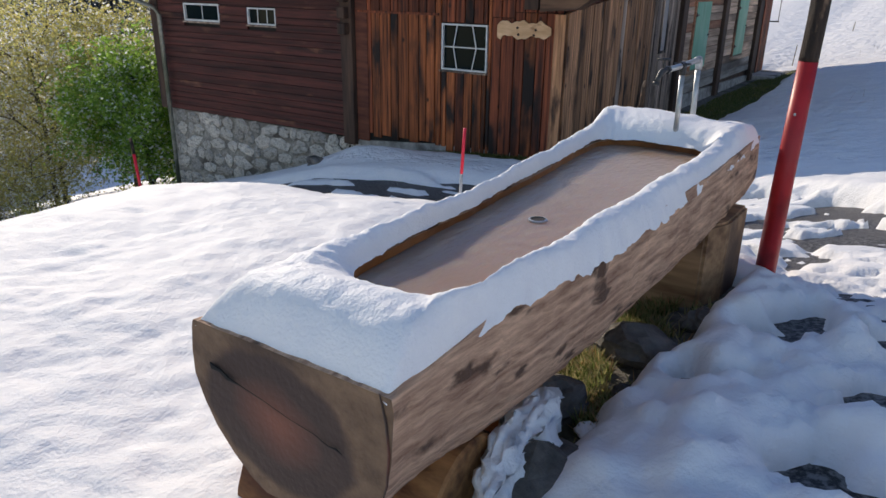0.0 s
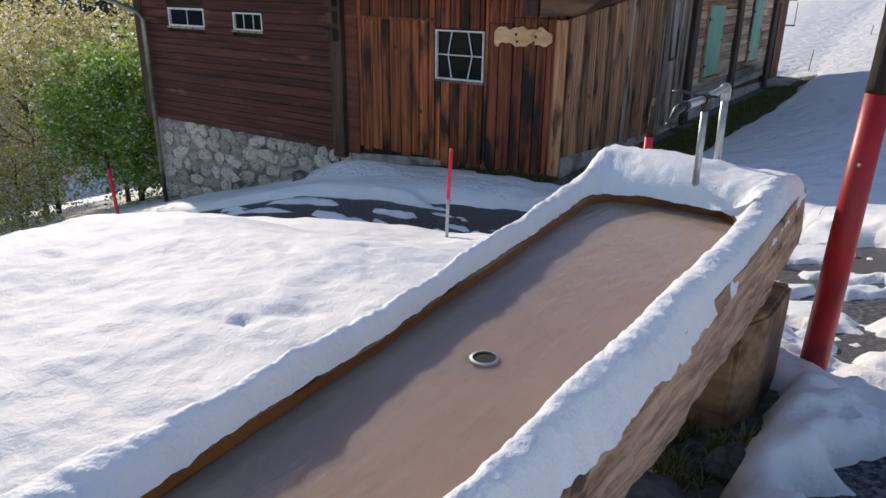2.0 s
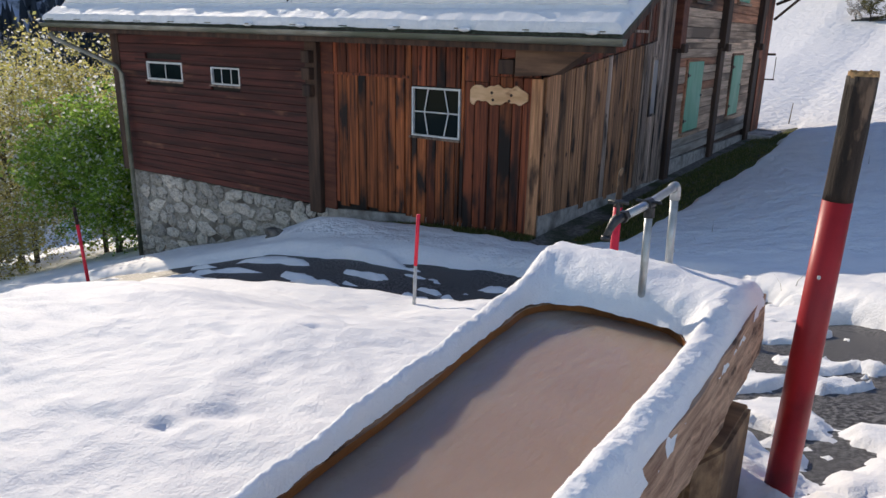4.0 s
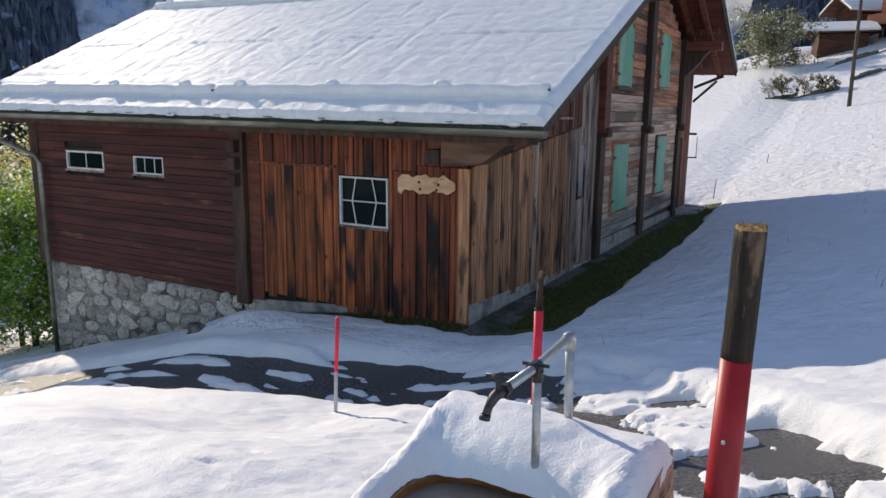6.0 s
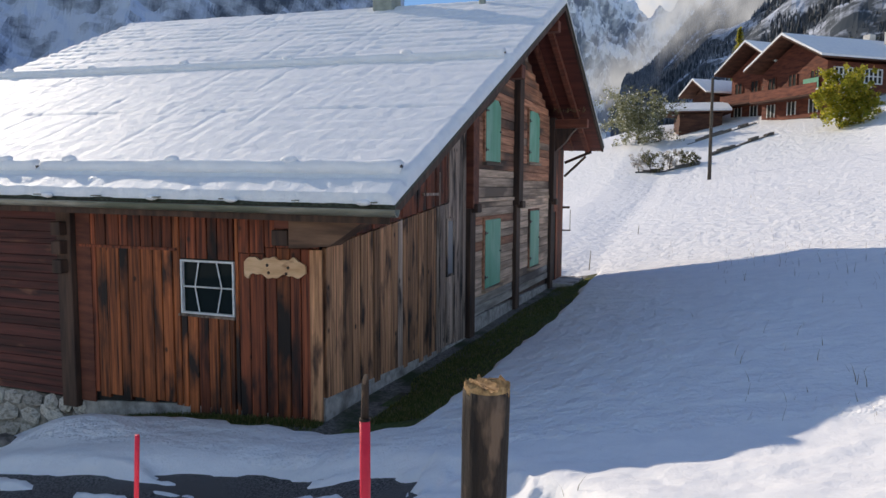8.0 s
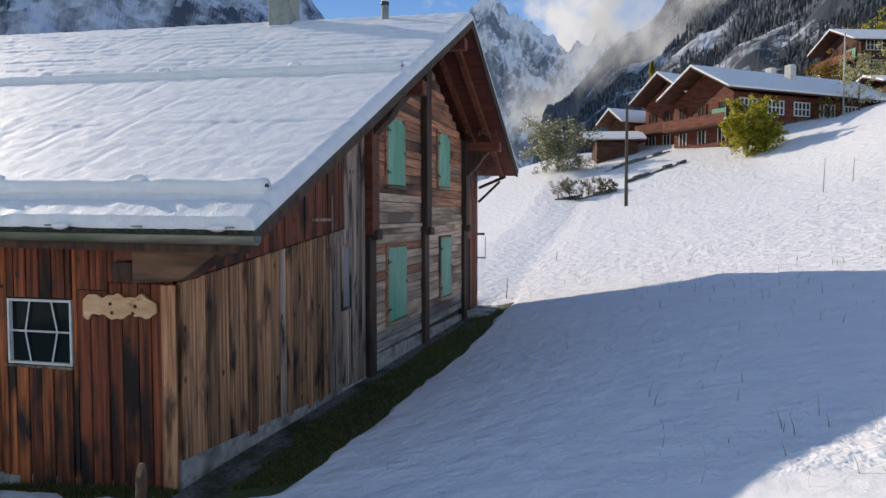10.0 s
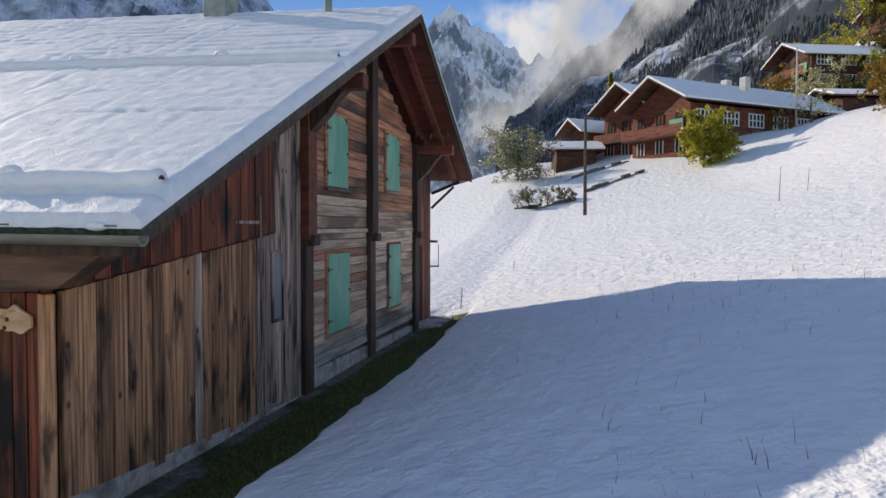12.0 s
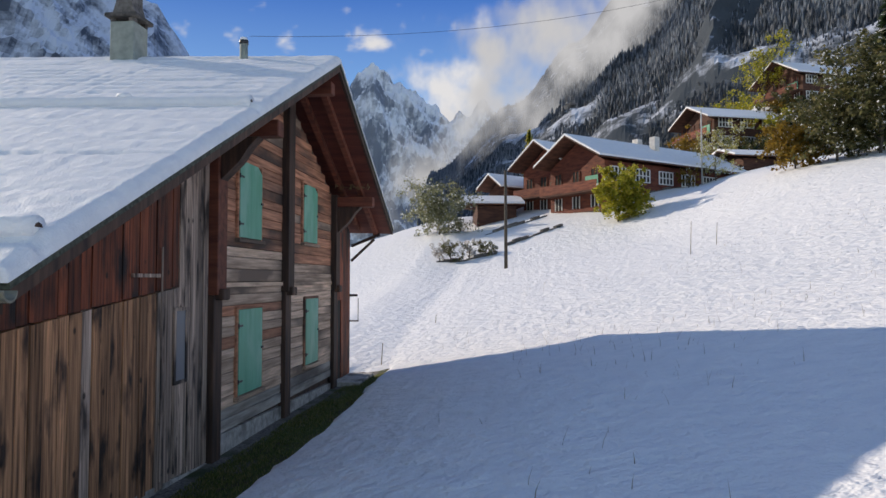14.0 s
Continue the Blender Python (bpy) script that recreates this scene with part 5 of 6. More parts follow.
twig = part("twig", tw, M["bark"])
twig.location.z = ground_z(-1.98, 1.6) + snow_depth(-1.98, 1.6)
tagged(twig, "thin dark twig lying on the snow", "twig")

# ---- poles ----
post = empty("marker_post", "round wooden post, red-painted below, dark and split on top", "post", at=(0, 0, 0))
pz = ground_z(-0.55, 3.72)
part("red_shaft", tube([(-0.559, 3.708, pz - 0.2), (-0.547, 3.70, 0.5), (-0.536, 3.694, 1.036)], [0.050, 0.046, 0.0415], 24), M["red_paint"], post, "red-painted lower shaft", True)
dark = tube([(-0.536 + 0.008 * k / 12, 3.694 - 0.003 * k / 12, 1.03 + 0.362 * k / 12) for k in range(13)], 0.0398, 28)
for v in dark.verts:
    v.co.x += 0.004 * nz(v.co.x * 30, v.co.y * 30, v.co.z * 3)
    v.co.y += 0.004 * nz(v.co.x * 30 + 5, v.co.y * 30, v.co.z * 3)
part("dark_shaft", dark, M["post_dark"], post, "bare blackened top", True)
bm = bmesh.new()
bmesh.ops.create_circle(bm, cap_ends=True, segments=20, radius=0.0395)
bmesh.ops.subdivide_edges(bm, edges=bm.edges[:], cuts=3, use_grid_fill=True)
bmesh.ops.triangulate(bm, faces=bm.faces[:])
bmesh.ops.subdivide_edges(bm, edges=bm.edges[:], cuts=2)
for v in bm.verts:
    v.co = v.co + Vector((-0.528, 3.691, 1.400 + 0.012 * nz(v.co.x * 75, v.co.y * 75, 2, 5) + 0.006 * nz(v.co.x * 190, v.co.y * 190, 4)))
ext = bmesh.ops.extrude_face_region(bm, geom=bm.faces[:])
for v in ext["geom"]:
    if isinstance(v, bmesh.types.BMVert):
        v.co.z -= 0.012
bmesh.ops.recalc_face_normals(bm, faces=bm.faces[:])
part("split_top", bm, M["post_top"], post, "frayed pale end grain")
part("pale_mark", box(-0.550, -0.540, 3.646, 3.656, 0.80, 0.812, 0.003), M["white_pole"], post)


def snow_pole(x, y, z0, z1, split, r, lower, upper, label, lean=(0, 0)):
    p = empty("snow_pole", label, "snow pole", "snow poles along the lane", at=(0, 0, 0))
    zs = z0 + (z1 - z0) * split
    mid = (x + lean[0] * split, y + lean[1] * split, zs)
    part("lower_shaft", tube([(x, y, z0 - 0.25), mid], r, 10), lower, p, "", True)
    part("upper_shaft", tube([mid, (x + lean[0], y + lean[1], z1)], r * 1.06, 10), upper, p, "", True)
    return p


snow_pole(-4.19, 6.55, -1.0, -0.125, 0.42, 0.017, M["white_pole"], M["red_pole"], "slim snow pole, pink-red above and white below", (0.05, 0))
k2 = snow_pole(-2.21, 6.50, -0.75, 0.26, 0.985, 0.035, M["red_pole"], M["post_dark"], "thick red snow pole with a dark wooden tip", (0.0, 0))
part("wooden_tip", tube([(-2.21, 6.5, 0.26), (-2.205, 6.5, 0.50), (-2.2, 6.5, 0.545)], [0.026, 0.024, 0.012], 10), M["post_dark"], k2, "dark wooden tip", True)
snow_pole(-11.45, 7.28, -2.6, -1.30, 0.78, 0.028, M["red_pole"], M["post_dark"], "red snow pole with a dark top leaning beside the lane", (-0.16, 0))
snow_pole(-21.0, 7.4, -5.1, -4.1, 0.98, 0.028, M["red_pole"], M["red_pole"], "slim red snow pole beside the lane", (-0.1, 0))


# ---- trees and bushes ----
def tree(x, y, height, radius, leaf, label, leaves=2500, size=0.10, trunk=0.10, crown_from=0.3, seed=1, category="tree", name="tree", squash=1.0, limbs=7, gap=0.25):
    """A tapered trunk with limbs and a crown of many small leaves in uneven clumps."""
    rnd = random.Random(seed)
    z0 = ground_z(x, y)
    t = empty(name, label, category, at=(0, 0, 0))
    bm = bmesh.new()
    top = Vector((x + rnd.uniform(-0.2, 0.2) * radius, y, z0 + height * 0.86))
    tube([(x, y, z0 - 0.2), (x + 0.04 * height * rnd.uniform(-1, 1), y, z0 + height * 0.4), top], [trunk, trunk * 0.7, trunk * 0.18], 7, bm)
    tips = []
    for k in range(limbs):
        h = crown_from + (0.92 - crown_from) * (k + 0.5) / limbs
        a = k * 2.4 + rnd.uniform(-0.5, 0.5)
        reach = radius * (0.95 - 0.5 * abs(h - 0.5)) * rnd.uniform(0.6, 1.0)
        b = Vector((x, y, z0 + height * h * 0.8))
        e = b + Vector((math.cos(a) * reach, math.sin(a) * reach, height * 0.16 * rnd.uniform(0.5, 1.4)))
        m = (b + e) / 2 + Vector((0, 0, 0.04 * height))
        tube([b, m, e], [trunk * 0.45, trunk * 0.28, trunk * 0.08], 5, bm)
        tips += [e, m, (e + m) / 2]
        for _ in range(2):
            s = e + Vector((rnd.uniform(-0.4, 0.4), rnd.uniform(-0.4, 0.4), rnd.uniform(0.0, 0.5))) * radius * 0.6
            tube([m, s], [trunk * 0.16, trunk * 0.05], 4, bm)
            tips.append(s)
    part("trunk", bm, M["bark"], t)
    clumps = []
    for k in range(max(10, leaves // 45)):
        tip = rnd.choice(tips)
        c = tip + Vector((rnd.gauss(0, 0.3), rnd.gauss(0, 0.3), rnd.gauss(0, 0.22) * squash)) * radius
        clumps.append((c, radius * rnd.uniform(0.10, 0.24)))
    verts, faces = [], []
    for k in range(leaves):
        c, r = rnd.choice(clumps)
        p = c + Vector((rnd.gauss(0, 0.55), rnd.gauss(0, 0.55), rnd.gauss(0, 0.5))) * r
        if p.z < z0 + 0.05:
            continue
        d = Vector((rnd.gauss(0, 1), rnd.gauss(0, 1), rnd.gauss(0, 0.7))).normalized()
        s = d.cross(Vector((rnd.gauss(0, 1), rnd.gauss(0, 1), rnd.gauss(0, 1)))).normalized()
        q = size * rnd.uniform(0.5, 1.25)
        b = len(verts)
        verts += [p - d * q * 0.5, p + s * q * 0.3, p + d * q * 0.5, p - s * q * 0.3]
        faces.append((b, b + 1, b + 2, b + 3))
    raw("crown", verts, faces, leaf, t)
    return t


def conifer(x, y, height, radius, leaf, label, seed=1, z0=None, layers=11):
    rnd = random.Random(seed)
    z0 = ground_z(x, y) if z0 is None else z0
    t = empty("conifer", label, "tree", at=(0, 0, 0))
    part("trunk", tube([(x, y, z0 - 0.3), (x, y, z0 + height * 0.95)], [height * 0.02, height * 0.003], 6), M["bark"], t)
    verts, faces = [], []
    for k in range(int(layers * 55)):
        h = rnd.random() ** 0.8
        r = radius * (1 - h) * rnd.uniform(0.35, 1.1) + 0.05
        a = rnd.uniform(0, 6.283)
        p = Vector((x + math.cos(a) * r, y + math.sin(a) * r, z0 + height * (0.08 + 0.9 * h) - 0.15 * r))
        out = Vector((math.cos(a), math.sin(a), -0.35)).normalized()
        s = out.cross(Vector((0, 0, 1))).normalized()
        q = height * 0.045 * rnd.uniform(0.6, 1.3)
        b = len(verts)
        verts += [p - out * q, p + s * q * 0.45, p + out * q, p - s * q * 0.45]
        faces.append((b, b + 1, b + 2, b + 3))
    raw("crown", verts, faces, leaf, t)
    return t


tree(-18.3, 11.9, 4.6, 1.8, M["leaf_green"], "dense green bush dusted with snow beside the barn", 34000, 0.115, 0.09, 0.05, 11, "bush", "bush", limbs=12)
tree(-20.2, 12.6, 5.4, 1.6, M["leaf_gold"], "olive-green bush with snow on its leaves", 22000, 0.11, 0.08, 0.1, 12, "bush", "bush", limbs=10)
tree(-22.5, 11.2, 6.6, 2.5, M["leaf_gold"], "autumn tree with thin yellow-brown foliage and snow", 18000, 0.1, 0.09, 0.3, 13, limbs=12)
tree(-26.5, 13.5, 8.0, 3.0, M["leaf_gold"], "autumn tree with yellow foliage above the valley", 14000, 0.12, 0.1, 0.25, 14, limbs=12)
tree(-25.0, 9.0, 5.0, 2.4, M["leaf_frost"], "bare frosted shrub above the valley", 16000, 0.09, 0.1, 0.1, 15, "shrub", "shrub", limbs=14)
tree(-31.0, 14.0, 8.0, 3.0, M["leaf_frost"], "bare frosted shrub above the valley", 10000, 0.2, 0.12, 0.15, 16, "shrub", "shrub", limbs=14)
tree(-24.0, 18.0, 9.0, 3.0, M["leaf_gold"], "autumn tree with yellow foliage above the valley", 12000, 0.14, 0.1, 0.25, 17, limbs=12)
tree(-37.0, 17.0, 10.0, 4.0, M["leaf_gold"], "autumn tree with yellow foliage above the valley", 12000, 0.26, 0.12, 0.25, 18, limbs=12)

for k, (bx, by) in enumerate(((-20.5, 9.6), (-23.2, 8.6), (-26.5, 8.2), (-30.0, 8.6), (-34.0, 9.5), (-28.0, 10.6), (-24.4, 10.2))):
    tree(bx, by, 2.3 + 0.3 * (k % 3), 1.7, M["leaf_frost"] if k % 2 else M["leaf_gold"], "low frosted brush above the lane", 11000, 0.09, 0.04, 0.02, 70 + k, "shrub", "shrub", limbs=12)

# on the slope round the chalets
tree(-7.3, 75.0, 5.2, 2.7, M["leaf_sage"], "grey-green bush standing in the snow below the sheds", 9000, 0.24, 0.08, 0.02, 21, "bush", "bush", limbs=10)
tree(-5.0, 62.0, 2.0, 1.0, M["leaf_olive"], "low frosty shrub on a garden wall", 1500, 0.14, 0.05, 0.1, 22, "shrub", "shrub")
tree(-2.2, 62.3, 1.5, 0.9, M["leaf_olive"], "low frosty shrub on a garden wall", 1500, 0.14, 0.05, 0.05, 92, "shrub", "shrub")
tree(-6.0, 62.6, 1.6, 0.8, M["leaf_frost"], "low frosty shrub on a garden wall", 1300, 0.14, 0.05, 0.05, 93, "shrub", "shrub")
tree(-3.6, 62.4, 1.7, 0.9, M["leaf_frost"], "low frosty shrub on a garden wall", 1300, 0.14, 0.05, 0.1, 23, "shrub", "shrub")
tree(8.6, 64.5, 4.9, 1.45, M["leaf_lime"], "yellow-green autumn tree below the chalet", 10000, 0.26, 0.08, 0.02, 24, limbs=10)
tree(10.0, 65.2, 3.3, 1.2, M["leaf_lime"], "small yellow-green tree below the chalet", 6000, 0.24, 0.07, 0.1, 25, limbs=8)
tree(19.8, 76.5, 4.2, 1.8, M["leaf_gold"], "bare golden shrub in front of the chalet", 1700, 0.18, 0.07, 0.1, 26, "shrub", "shrub")
tree(16.8, 75.0, 2.2, 1.1, M["leaf_orange"], "low orange shrub in front of the chalet", 1200, 0.16, 0.05, 0.1, 27, "shrub", "shrub")
conifer(2.6, 118.0, 9.0, 1.9, M["leaf_lime"], "yellow-green larch behind the chalets", 31, 16.5)
tree(21.0, 96.0, 7.0, 2.3, M["leaf_orange"], "orange autumn tree on the slope", 2600, 0.28, 0.12, 0.25, 28)
tree(26.5, 97.0, 7.0, 2.4, M["leaf_gold"], "golden autumn tree on the slope", 2600, 0.28, 0.12, 0.25, 29)
tree(33.5, 97.0, 6.0, 2.2, M["leaf_lime"], "yellow-green autumn tree on the slope", 2400, 0.28, 0.12, 0.2, 30)
tree(33.0, 112.0, 10.0, 3.2, M["leaf_lime"], "tall yellow-green tree behind the upper chalet", 3200, 0.34, 0.15, 0.25, 33)
tree(38.0, 116.0, 11.0, 3.4, M["leaf_lime"], "tall yellow-green tree behind the upper chalet", 3200, 0.34, 0.15, 0.25, 34)
tree(22.6, 57.0, 5.6, 2.4, M["leaf_olive"], "dense olive bush at the crest of the slope", 12000, 0.27, 0.1, 0.05, 35, "bush", "bush", limbs=12)
tree(25.0, 56.0, 8.6, 2.8, M["leaf_olive"], "dense olive tree at the crest of the slope", 15000, 0.3, 0.12, 0.04, 36, limbs=12)
tree(20.6, 59.0, 3.6, 1.9, M["leaf_orange"], "brown snowy shrub at the crest of the slope", 7000, 0.24, 0.07, 0.05, 37, "shrub", "shrub", limbs=10)
conifer(27.2, 58.0, 12.0, 2.8, M["needle"], "dark green spruce at the crest of the slope", 38, layers=40)
for k in range(64):
    bx, by = 16 + 0.5 * k + random.uniform(-1, 1), 90 + (k % 5) * 4.2 + random.uniform(-2, 3)
    tree(bx, by, random.uniform(2.8, 5.4), random.uniform(1.4, 2.3), (M["leaf_olive"], M["needle"], M["leaf_olive"], M["leaf_orange"])[k % 4], "dark undergrowth on the slope", 1500, 0.32, 0.06, 0.05, 50 + k, "shrub", "shrub", limbs=6)


# ---- far chalets ----
def chalet(name, x, y, width, length, wall_h, rise, yaw, label, drop=2.0, windows=True, lift=0.0, over=0.9, dark=False, chimneys=()):
    """A timber chalet whose gable looks towards -y before the turn: walls, roof, snow, rows of windows, balcony."""
    h = empty(name, label, "house", at=(x, y, lift))
    h.rotation_euler = (0, 0, radians(yaw))
    w, wood = width / 2, M["far_wood_dark"] if dark else M["far_wood"]
    part("wall", prism([(-w, -drop), (w, -drop), (w, wall_h), (0, wall_h + rise * w / (w + over)), (-w, wall_h)], "y", 0, length), wood, h)
    part("base", box(-w - 0.05, w + 0.05, -0.05, length + 0.05, -drop, 0.9), M["far_wood_dark"], h, "dark base storey")
    k = rise / (w + over)
    for s in (-1, 1):
        e = s * (w + over)
        ze = wall_h + rise - k * (w + over) + 0.05
        zr = wall_h + rise + 0.05
        part("roof", prism([(0, zr), (e, ze), (e, ze + 0.14), (0, zr + 0.14)], "y", -1.5, length + 0.8), M["far_wood_dark"], h)
        part("roof_snow", prism([(0, zr + 0.15), (e, ze + 0.15), (e * 0.995, ze + 0.34), (0, zr + 0.36)], "y", -1.5, length + 0.8), M["snow"], h, "snow on the roof")
    if windows:
        for row in range(int(wall_h // 2.3)):
            zb = 1.3 + 2.4 * row
            nwin = max(2, int(width // 2.0))
            for c in range(nwin):
                cx = -w + width * (c + 0.5) / nwin
                wi = part("window", box(cx - 0.42, cx + 0.42, -0.06, -0.02, zb, zb + 1.05), M["interior"], h)
                bm = bmesh.new()
                for b in ((cx - 0.5, cx - 0.42), (cx - 0.03, cx + 0.03), (cx + 0.42, cx + 0.5)):
                    box(b[0], b[1], -0.1, -0.03, zb - 0.06, zb + 1.1, bm=bm)
                part("frame", bm, M["white_frame"] if row == 0 else M["far_wood"], wi)
            nside = max(2, int(length // 3.0))
            for c in range(nside):
                cy = length * (c + 0.5) / nside
                wi = part("window", box(w + 0.02, w + 0.06, cy - 0.95, cy + 0.95, zb, zb + 1.2), M["interior"], h)
                bm = bmesh.new()
                for q in (-0.95, -0.48, 0.0, 0.48, 0.95):
                    box(w + 0.04, w + 0.1, cy + q - 0.07, cy + q + 0.07, zb - 0.05, zb + 1.25, bm=bm)
                for q in (zb - 0.05, zb + 0.55, zb + 1.15):
                    box(w + 0.045, w + 0.095, cy - 0.95, cy + 0.95, q, q + 0.1, bm=bm)
                part("frame", bm, M["white_frame"], wi)
        zb = 2.55
        part("balcony", box(-w - 0.2, w + 0.2, -1.25, -0.02, zb, zb + 0.14), M["far_wood_dark"], h)
        part("balcony_rail", box(-w - 0.2, w + 0.2, -1.28, -1.2, zb + 0.14, zb + 1.0), M["far_wood"], h)
        part("green_shutter", box(w * 0.35, w * 0.8, -0.14, -0.07, zb + 0.3, zb + 1.6), M["shutter"], h)
    for cx, cy in chimneys:
        part("chimney", box(cx - 0.35, cx + 0.35, cy - 0.35, cy + 0.35, wall_h, wall_h + rise + 1.0), M["far_plaster"], h)
    return h


chalet("chalet", 6.0, 73.0, 7.4, 19.5, 5.4, 2.5, -52, "brown timber chalet with a snowy roof and white windows", 3.0, lift=7.0, chimneys=((1.2, 9.5), (-0.6, 9.0)))
chalet("chalet", 3.2, 79.0, 6.2, 10.0, 5.6, 2.6, -48, "brown timber chalet with a steep snowy roof behind the first", 3.0, lift=7.4)
chalet("shed", -4.0, 79.5, 4.4, 4.0, 2.2, 0.9, -80, "low dark timber shed with a snowy roof", 2.5, False, lift=6.9, over=0.5, dark=True)
chalet("shed", -1.6, 84.0, 3.4, 5.0, 3.4, 1.5, -50, "narrow dark timber shed with a snowy roof", 2.5, False, lift=8.0, over=0.5, dark=True)
chalet("shed", 24.0, 86.0, 5.0, 7.0, 2.4, 1.0, -75, "low timber outbuilding with a snowy roof", 2.5, False, lift=12.2, dark=True)
chalet("chalet", 25.0, 104.0, 8.0, 13.0, 4.6, 2.2, -72, "dark timber chalet half hidden behind autumn trees", 4.0, True, lift=17.9, dark=True)
chalet("chalet", 40.5, 116.0, 9.0, 12.0, 4.8, 3.0, -70, "timber chalet with a white roof high on the slope", 4.0, True, lift=26.5, dark=True)

# garden walls and terrace edges below the sheds
for (ax, ay), (bx, by) in (((-6.2, 62.4), (-1.3, 61.9)), ((-2.6, 71.6), (3.2, 74.9)), ((-0.6, 64.3), (4.2, 67.9)), ((12.5, 73.5), (19.5, 79.0))):
    bm = bmesh.new()
    m = 8
    for k in range(m):
        px, py = ax + (bx - ax) * k / m, ay + (by - ay) * k / m
        qx, qy = ax + (bx - ax) * (k + 1) / m, ay + (by - ay) * (k + 1) / m
        za, zb3 = ground_z(px, py), ground_z(qx, qy)
        d = Vector((qx - px, qy - py, 0)).normalized() * 0.2
        s = Vector((-d.y, d.x, 0))
        vs = [bm.verts.new(Vector((c[0], c[1], c[2] + dz)) + s * sg) for dz in (-0.6, 0.14 + 0.3 * random.random()) for c, sg in (((px, py, za), 1), ((qx, qy, zb3), 1), ((qx, qy, zb3), -1), ((px, py, za), -1))]
        for f in ((0, 1, 2, 3), (7, 6, 5, 4), (0, 4, 5, 1), (1, 5, 6, 2), (2, 6, 7, 3), (3, 7, 4, 0)):
            bm.faces.new([vs[i] for i in f])
    bmesh.ops.recalc_face_normals(bm, faces=bm.faces[:])
    tagged(part("garden_wall", bm, M["dark_stone"]), "low dark dry-stone garden wall in the snow", "garden wall", "garden walls")

# poles and wires
pole = empty("power_pole", "grey wooden power pole standing in the snow", "power pole", at=(0, 0, 0))
gz = ground_z(-0.52, 55)
part("shaft", tube([(-0.52, 55, gz - 0.5), (-0.53, 55, gz + 7.0)], [0.13, 0.09], 8), M["bark"], pole, "", True)
fp = empty("flag_pole", "thin white pole beside the chalet", "pole", at=(0, 0, 0))
gz = ground_z(18.6, 77)
part("shaft", tube([(18.6, 77, gz - 0.3), (18.6, 77, gz + 7.6)], [0.09, 0.06], 8), M["white_pole"], fp, "", True)
wire = [(-22 + 60 * k / 30, 62 + 30 * k / 30, 22 + 19 * k / 30 - 3.0 * (1 - (2 * k / 30 - 1) ** 2)) for k in range(31)]
tagged(part("overhead_cable", tube(wire, 0.018, 5), M["cable"]), "thin dark cable hanging across the valley", "cable")


# ---- mountains ----
def rock_snow(name, rock_a, rock_b, snow, snow_low, snow_high, scale):
    """Rock and snow by how steep the face is, broken by noise."""
    m = bpy.data.materials.new(name)
    m.use_nodes = True
    t = m.node_tree
    n, l = t.nodes, t.links
    b = n["Principled BSDF"]
    b.inputs["Roughness"].default_value = 0.9
    b.inputs["Specular IOR Level"].default_value = 0.1
    tc = n.new("ShaderNodeTexCoord")
    a = n.new("ShaderNodeTexNoise")
    a.inputs["Scale"].default_value = scale
    a.inputs["Detail"].default_value = 9
    a.inputs["Roughness"].default_value = 0.68
    l.new(tc.outputs["Object"], a.inputs["Vector"])
    geo = n.new("ShaderNodeNewGeometry")
    sep = n.new("ShaderNodeSeparateXYZ")
    l.new(geo.outputs["Normal"], sep.inputs[0])
    ad = n.new("ShaderNodeMath")
    ad.operation = "MULTIPLY_ADD"
    ad.inputs[1].default_value = 1.5
    l.new(a.outputs["Fac"], ad.inputs[0])
    l.new(sep.outputs["Z"], ad.inputs[2])
    rg = n.new("ShaderNodeMapRange")
    rg.inputs["From Min"].default_value, rg.inputs["From Max"].default_value = snow_low, snow_high
    l.new(ad.outputs[0], rg.inputs["Value"])
    rock = n.new("ShaderNodeMix")
    rock.data_type = "RGBA"
    rock.inputs[6].default_value, rock.inputs[7].default_value = (*rock_a, 1), (*rock_b, 1)
    l.new(a.outputs["Fac"], rock.inputs[0])
    mx = n.new("ShaderNodeMix")
    mx.data_type = "RGBA"
    mx.inputs[7].default_value = (*snow, 1)
    l.new(rg.outputs[0], mx.inputs[0])
    l.new(rock.outputs[2], mx.inputs[6])
    l.new(mx.outputs[2], b.inputs["Base Color"])
    return m


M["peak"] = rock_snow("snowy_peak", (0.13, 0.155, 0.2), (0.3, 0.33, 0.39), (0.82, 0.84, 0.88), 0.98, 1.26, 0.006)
# flanks: bluish rock and greyed snow, with distance haze mixed into the colours
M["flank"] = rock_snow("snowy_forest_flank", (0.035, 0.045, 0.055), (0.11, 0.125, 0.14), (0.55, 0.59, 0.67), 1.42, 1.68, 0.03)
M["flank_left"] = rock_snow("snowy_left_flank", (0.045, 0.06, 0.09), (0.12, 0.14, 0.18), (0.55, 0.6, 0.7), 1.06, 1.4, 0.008)


